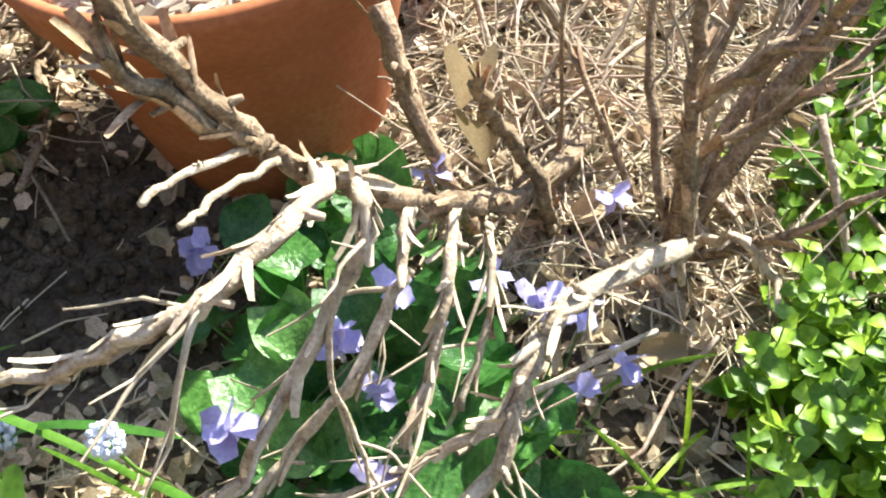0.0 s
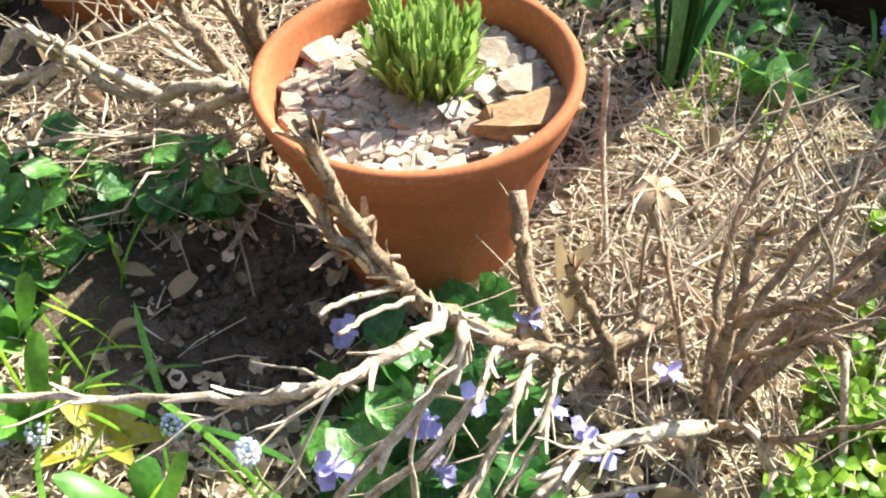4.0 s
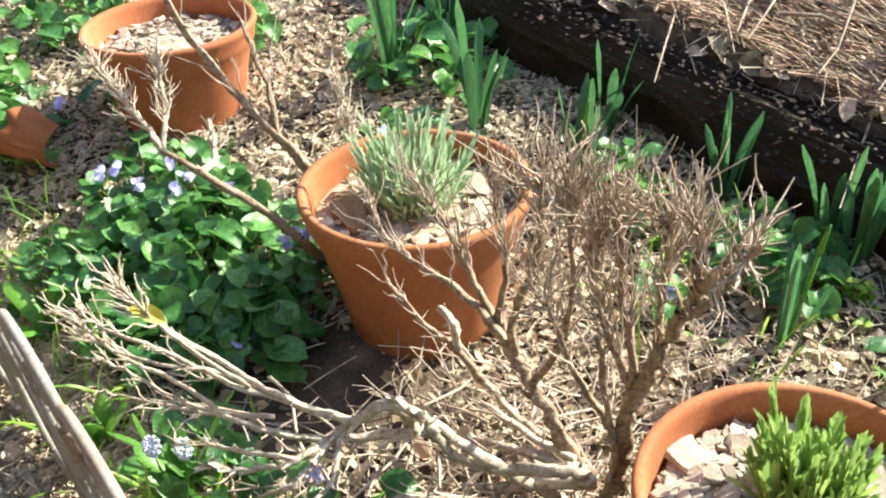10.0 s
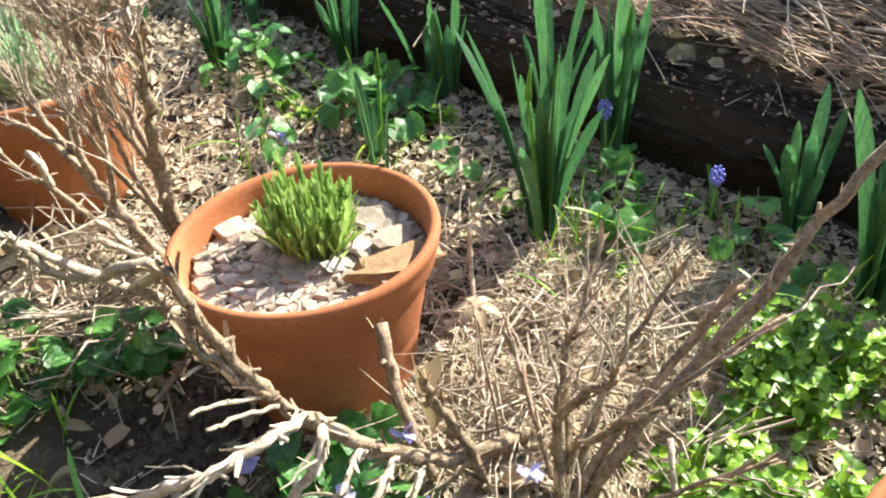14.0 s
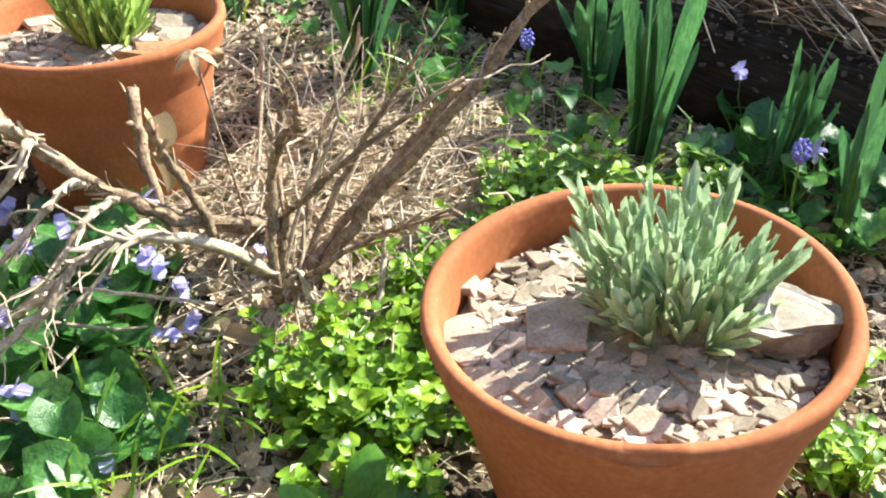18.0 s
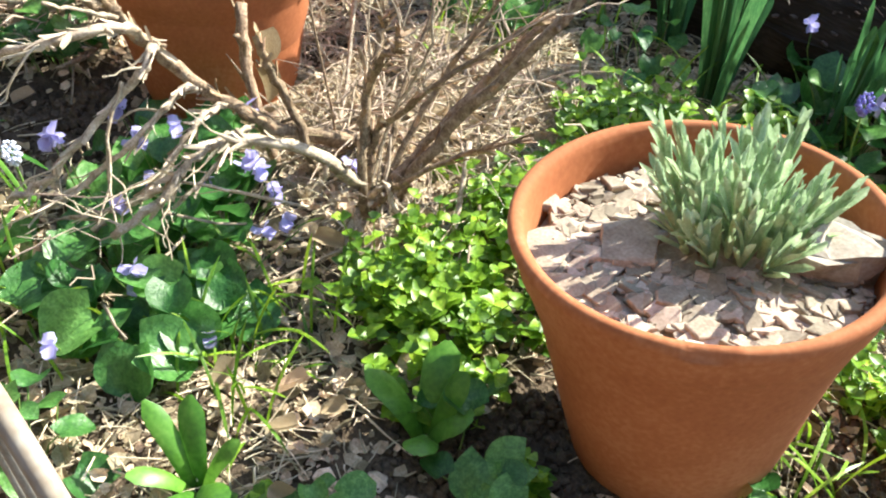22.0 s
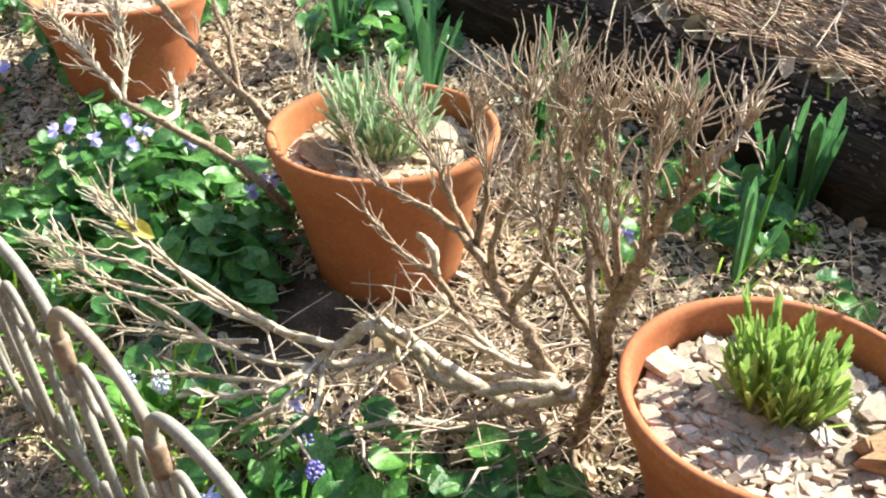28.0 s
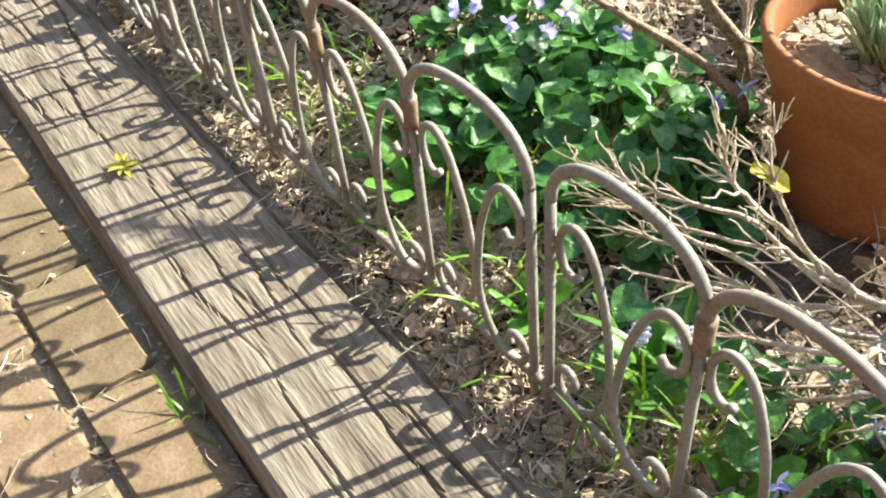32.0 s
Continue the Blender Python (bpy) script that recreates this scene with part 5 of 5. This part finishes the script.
def bank_twigs(seed):
    rnd = random.Random(seed)
    g = Geo()
    for _ in range(900):
        x, y = rnd.uniform(-2.4, 1.4), rnd.uniform(1.27, 2.0)
        a = rnd.gauss(-0.35, 0.45)
        ln = rnd.uniform(0.12, 0.5)
        d = np.array((math.cos(a), math.sin(a), rnd.gauss(0.0, 0.08))) * ln
        q = np.array((x, y, ground_z(x, y) + rnd.uniform(0.01, 0.06)))
        tube(g, stem_line(q, q + d, rnd, 0.04, 4), rnd.uniform(0.0015, 0.004), 0.001, 4, 0.1, False)
    return tagged(new("brushwood", g.mesh("brushwood", TWIG)), "tangle of dry fallen twigs on the bank", "brushwood", kind="stuff")


bank_twigs(154)


def tangle(spots, seed):
    """Dead stems as thick as pencils down to straws, lying criss-cross below the shrubs."""
    rnd = random.Random(seed)
    g = Geo()
    for cx, cy, rx, ry, n, top in spots:
        for _ in range(n):
            x, y = cx + rnd.uniform(-rx, rx), cy + rnd.uniform(-ry, ry)
            a, ln = rnd.uniform(0, 6.283), rnd.uniform(0.04, 0.16)
            d = np.array((math.cos(a), math.sin(a), rnd.gauss(0.12, 0.3))) * ln
            q = np.array((x, y, ground_z(x, y) + rnd.uniform(0.006, top)))
            r = rnd.choice((0.0008, 0.0010, 0.0014, 0.0022))
            tube(g, stem_line(q, q + d, rnd, 0.05, 4), r, r * 0.6, 4, 0.15, False)
    return tagged(new("fallen_twigs", g.mesh("fallen_twigs", TWIG)), "criss-cross of dead grey-brown stems below the shrubs", "twigs", kind="stuff")


tangle([(-0.09, 0.68, 0.17, 0.14, 200, 0.05), (-0.20, 0.54, 0.05, 0.06, 50, 0.03), (-0.70, 0.42, 0.15, 0.10, 170, 0.06), (-0.80, 0.26, 0.10, 0.08, 40, 0.08), (0.03, 0.50, 0.06, 0.08, 22, 0.04),
        (-0.60, 0.62, 0.18, 0.12, 160, 0.03), (-0.12, 0.24, 0.08, 0.08, 12, 0.10), (-0.33, 0.70, 0.12, 0.10, 90, 0.02), (-1.1, 0.62, 0.14, 0.12, 160, 0.06)], 155)

# dry leaves that can be told apart
DRY = [leaf_mesh("leaf", DRYLEAF, 1.0, 0.26 + 0.05 * k, 1.3, 0.5 - 0.45 * k, RL, 0.0, 4, 6) for k in range(3)]
rnd = random.Random(161)
for x, y, s in [(0.162, 0.239, 0.042), (0.13, 0.27, 0.05), (0.09, 0.23, 0.045), (0.17, 0.29, 0.04), (0.02, 0.18, 0.04), (-0.11, 0.50, 0.06), (0.0, 0.44, 0.055), (0.05, 0.50, 0.05), (-0.70, 0.33, 0.05), (-0.76, 0.37, 0.05),
                (-0.66, 0.36, 0.04), (-0.55, 0.25, 0.045), (-0.50, 0.30, 0.05), (-0.58, 0.30, 0.04), (0.52, 0.72, 0.05), (0.58, 0.75, 0.06), (0.60, 0.55, 0.05), (-0.45, 0.80, 0.04), (-0.35, 0.72, 0.04), (-0.95, 0.70, 0.045),
                (-0.80, 0.62, 0.05), (-0.22, 0.78, 0.045), (-0.12, 0.66, 0.05), (0.0, 0.66, 0.045), (-0.90, 0.40, 0.045), (-0.86, 0.43, 0.05), (0.24, 0.22, 0.045), (-0.98, 0.05, 0.03), (-1.1, 0.05, 0.03), (-0.48, 0.22, 0.05)]:
    ob = new("fallen_leaf", DRY[rnd.randrange(3)])
    ob.matrix_world = Matrix.LocRotScale((x, y, ground_z(x, y) + 0.016), Euler((radians(rnd.uniform(-25, 15)), radians(rnd.uniform(-25, 25)), rnd.uniform(0, 6.28))), (s * 0.62,) * 3)
    tagged(ob, "curled beige dry leaf lying on the soil", "leaf", "fallen leaves")
ob = new("yellow_leaf", leaf_mesh("leaf", GOLD, 0.034, 0.008, 0.6, 0.3, RL, 0.0, 4, 6))
ob.matrix_world = pose(-0.885, 0.135, 0.318, -10, 20, -60)
tagged(ob, "bright yellow leaf caught on dry twigs", "leaf")
def rosette(name, place, n, length, wide, lift, label, category):
    ob = thing(name, place, label, category)
    for k in range(n):
        g = Geo()
        blade(g, length * (0.8 + 0.07 * (k % 4)), lambda v: wide * math.sin(0.3 + v * 2.7), 0.5, 0.25, 2, 5, Matrix.Rotation(k * 6.283 / n + 0.2 * (k % 2), 4, "Z") @ Matrix.Rotation(radians(lift + 7 * (k % 3)), 4, "X"))
        part("leaf", g, GOLD, ob)
    return ob


rosette("yellow_sprig", (-1.628, -0.165, -0.080), 8, 0.028, 0.0042, 14, "yellow wilted sprig lying on the timber", "leaf")
rosette("yellow_seedling", (-0.40, 0.137, ground_z(-0.40, 0.137)), 7, 0.062, 0.011, 24, "yellowing low plant on the soil", "plant")


def stick(pts, r0, r1, material, label, seed):
    rnd = random.Random(seed)
    g = Geo()
    tube(g, smooth_line(pts, 5), r0, r1, 7, 0.12)
    ob = new("stick", g.mesh("stick", material))
    return tagged(ob, label, "stick", "loose sticks")


stick([(-0.306, 0.69, 0.15), (-0.28, 0.66, 0.09), (-0.22, 0.60, 0.03), (-0.18, 0.55, 0.005)], 0.0032, 0.0026, DEADWOOD, "pale bleached stick leaning beside the pot", 1)
stick([(-0.80, 0.90, 0.012), (-0.76, 0.85, 0.014), (-0.735, 0.81, 0.010)], 0.005, 0.004, BARK, "short thick dry stick lying on the litter", 2)
stick([(0.02, 0.60, 0.10), (0.07, 0.54, 0.05), (0.105, 0.49, 0.01)], 0.0034, 0.003, DEADWOOD, "pale straight stick leaning in the ground cover", 3)
stick([(-0.46, 0.26, 0.008), (-0.44, 0.20, 0.02), (-0.47, 0.15, 0.01)], 0.005, 0.003, BARK, "dark curved stick on shaded soil", 4)

# a broken pot lying on its side beside the far pot
shard = thing("broken_pot", (-1.675, 0.275, 0.03), "broken terracotta pot lying on its side in pieces", "pot")
for k, (a0, a1, z0, z1, lift, turn) in enumerate([(-0.3, 1.9, 0.0, 0.15, 0.0, 0), (2.0, 3.3, 0.02, 0.13, -0.02, 12), (-1.5, -0.4, 0.0, 0.11, -0.025, -18)]):
    g = Geo()
    arc = np.linspace(a0, a1, 17)
    for r in (1.0, 0.92):
        for i, h in enumerate((z0, 0.5 * (z0 + z1), z1)):
            g.v += [((0.070 + 0.25 * h) * r * math.cos(a), (0.070 + 0.25 * h) * r * math.sin(a), h + (0.012 * math.sin(9 * a + k) if i else 0)) for a in arc]
    q = lambda a, b: [(a + i, a + i + 1, b + i + 1, b + i) for i in range(16)]
    g.f = q(0, 17) + q(17, 34) + q(68, 51) + q(85, 68) + q(34, 85) + q(51, 0) + [(0, 17, 68, 51), (17, 34, 85, 68), (16, 67, 84, 33), (33, 84, 101, 50)]
    part("shard", g, CLAY, shard, m=pose(0, 0, lift, 4 * k, 78, 205 + turn) @ Matrix.Scale(0.66, 4))

# brick path: worn bricks laid with open joints
path = thing("brick_path", (-1.3, -0.6, -0.176), "path of worn buff and pink bricks with sandy joints", "path", kind="structure")
path.rotation_euler = (0, -0.08, 0)
g = Geo()
for j in range(25):
    for i in range(61):
        x, y = -2.0 + 0.0567 * i, -0.30 + 0.0275 * j
        g.v.append((x, y, 0.081 + 0.004 * noise.noise((x * 14, y * 14, 5)) + 0.003 * noise.noise((x * 50, y * 50, 9))))
g.f = [(j * 61 + i, j * 61 + i + 1, (j + 1) * 61 + i + 1, (j + 1) * 61 + i) for j in range(24) for i in range(60)]
part("joint_sand", g, SAND, path, "sandy moss-grown joint filling")
blocks = []
for k in range(4):
    g, r = Geo(), random.Random(170 + k)
    L, W, T, b = 0.205, 0.100, 0.06, 0.006
    for z, s in ((0, 0), (T - b, 0), (T, b)):
        for cx, cy in ((-1, -1), (1, -1), (1, 1), (-1, 1)):
            g.v.append((cx * (L / 2 - s) + r.uniform(-0.003, 0.003), cy * (W / 2 - s) + r.uniform(-0.003, 0.003), z + (r.uniform(-0.002, 0.002) if z else 0)))
    g.f = [(3, 2, 1, 0), (8, 9, 10, 11)] + [(j * 4 + i, j * 4 + (i + 1) % 4, j * 4 + 4 + (i + 1) % 4, j * 4 + 4 + i) for j in (0, 1) for i in range(4)]
    blocks.append(g.mesh("brick", BRICK, False))
rnd = random.Random(175)
for row in range(7):
    for col in range(15):
        x, y = -1.6 + col * 0.214 + (row % 2) * 0.107, 0.28 - row * 0.109
        part("brick", blocks[rnd.randrange(4)], None, path, m=pose(x + rnd.uniform(-0.004, 0.004), y + 0.04 * (x + 0.35) + rnd.uniform(-0.003, 0.003), 0.031 + rnd.uniform(-0.003, 0.003), rnd.uniform(-1.0, 1.0), rnd.uniform(-0.8, 0.8), 3.4 + rnd.uniform(-1.5, 1.5)))

# things of their own among the litter
seedling = thing("tree_seedling", (-0.136, 0.531, 0.0), "thin tree seedling with a red stem and young lobed leaves", "plant")
g = Geo()
tube(g, [(0, 0, -0.01), (0.004, -0.010, 0.10), (0.002, -0.022, 0.20), (0.008, -0.032, 0.275)], 0.0018, 0.0011, 5)
part("stem", g, BARK, seedling)
for k in range(6):
    g = Geo()
    blade(g, 0.024, lambda v: 0.005 * math.sin(0.25 + v * 2.8), 0.4, 0.45, 2, 5, Matrix.Translation((0.008, -0.032, 0.275)) @ Matrix.Rotation(k * 1.05, 4, "Z") @ Matrix.Rotation(radians(-5), 4, "X"))
    part("leaf", g, DRYLEAF, seedling)
for x, y, z, s, a, b, c in [(-0.165, 0.455, 0.205, 0.055, -75, 10, 20), (-0.160, 0.449, 0.165, 0.048, -82, -6, 28), (-0.72, 0.345, 0.135, 0.05, -20, 25, 100), (-0.69, 0.36, 0.115, 0.055, -35, 10, 60)]:
    ob = new("fallen_leaf", DRY[1])
    ob.matrix_world = Matrix.LocRotScale((x, y, z), Euler((radians(a), radians(b), radians(c))), (s,) * 3)
    tagged(ob, "torn papery beige leaf caught in dead branches", "leaf", "fallen leaves")


def bush(x, y, wide, z0, z1, count, seed):
    """An unseen leafy bush, added up the bank to shade the bed's end."""
    rnd = random.Random(seed)
    base = ground_z(x, y)
    ob = thing("garden_bush", (x, y, base), "unseen leafy bush added further up the bank to cast shade", "bush")
    g = Geo()
    for k in range(7):
        a = rnd.uniform(-1, 1)
        tube(g, smooth_line([(0, 0, -0.05), (a * 0.15, rnd.uniform(-0.05, 0.05), 0.3), (a * wide * 0.8, rnd.uniform(-0.1, 0.1), z1 - base - 0.15)], 5), 0.02, 0.005, 6, 0.1)
    part("trunk", g, BARK, ob)
    g = Geo()
    for _ in range(count):
        u, v = rnd.uniform(-1, 1), rnd.random()
        p = Vector((u * wide, rnd.gauss(0, 0.10), z0 + (z1 - z0) * v * (1 - 0.25 * u * u) - base))
        if noise.noise((u * 6, v * 5, 2.0)) < -0.26:
            continue
        blade(g, rnd.uniform(0.035, 0.06), lambda q: 0.013 * math.sin(0.2 + q * 2.8), 0.3, 0.2, 2, 3, turned(p, rnd, 70))
    tagged(part("crown", g, VIOLETLEAF, ob), kind="stuff")


bush(0.20, 2.45, 0.95, 0.36, 1.02, 6200, 181)
violet((0.30, 0.36), 0.07, 6, 0.034, [], 72, "shaded dark leaves at the foot of the pot")
spear_clump(0.245, 0.355, 5, 0.105, 125, 0.03)
for k, (x, y, r, n) in enumerate([(0.273, 0.21, 0.035, 12), (0.482, 0.516, 0.025, 8), (0.577, 0.623, 0.028, 8), (0.355, 0.347, 0.03, 7), (0.545, 0.69, 0.025, 8)]):
    violet((x, y), r, n, 0.024, [], 190 + k, "small low rosette of fresh green leaves on bare soil")
groundcover("shade_weed", [(0.24, 0.43, 0.05), (0.22, 0.37, 0.04), (0.36, 0.385, 0.04), (0.484, 0.512, 0.022)], "low leafy weeds in the pot's shade", 144, 0.016, 0.05, 3000)
stick([(0.538, 0.656, 0.012), (0.56, 0.660, 0.016), (0.588, 0.669, 0.010)], 0.0055, 0.0045, DEADWOOD, "short pale stick lying on dug soil", 5)
stick([(0.42, 0.34, 0.006), (0.47, 0.37, 0.012), (0.53, 0.41, 0.008)], 0.0022, 0.0014, BARK, "thin dry stem lying on dug soil", 6)
daisy = thing("yellow_weed", (0.484, 0.517, ground_z(0.484, 0.517)), "small lobed weed with one yellow flower", "plant")
g = Geo()
for k in range(8):
    blade(g, 0.008, lambda v: 0.0028 * math.sin(0.3 + 2.6 * v), 0.2, 0.1, 2, 3, Matrix.Translation((-0.014, -0.006, 0.040)) @ Matrix.Rotation(k * 0.785, 4, "Z") @ Matrix.Rotation(radians(15), 4, "X"))
part("flower", g, GOLD, daisy, "yellow flower")
g = Geo()
tube(g, [(0, 0, 0), (-0.006, -0.003, 0.02), (-0.014, -0.006, 0.040)], 0.0012, 0.001, 5)
part("stem", g, STEM, daisy)
for k in range(6):
    g = Geo()
    blade(g, 0.026, lambda v: (0.011 + 0.004 * math.sin(19 * v)) * math.sin(0.25 + 2.7 * v), 0.4, 0.3, 4, 9, Matrix.Rotation(k * 1.05, 4, "Z") @ Matrix.Rotation(radians(28), 4, "X"))
    part("leaf", g, FRESH, daisy)
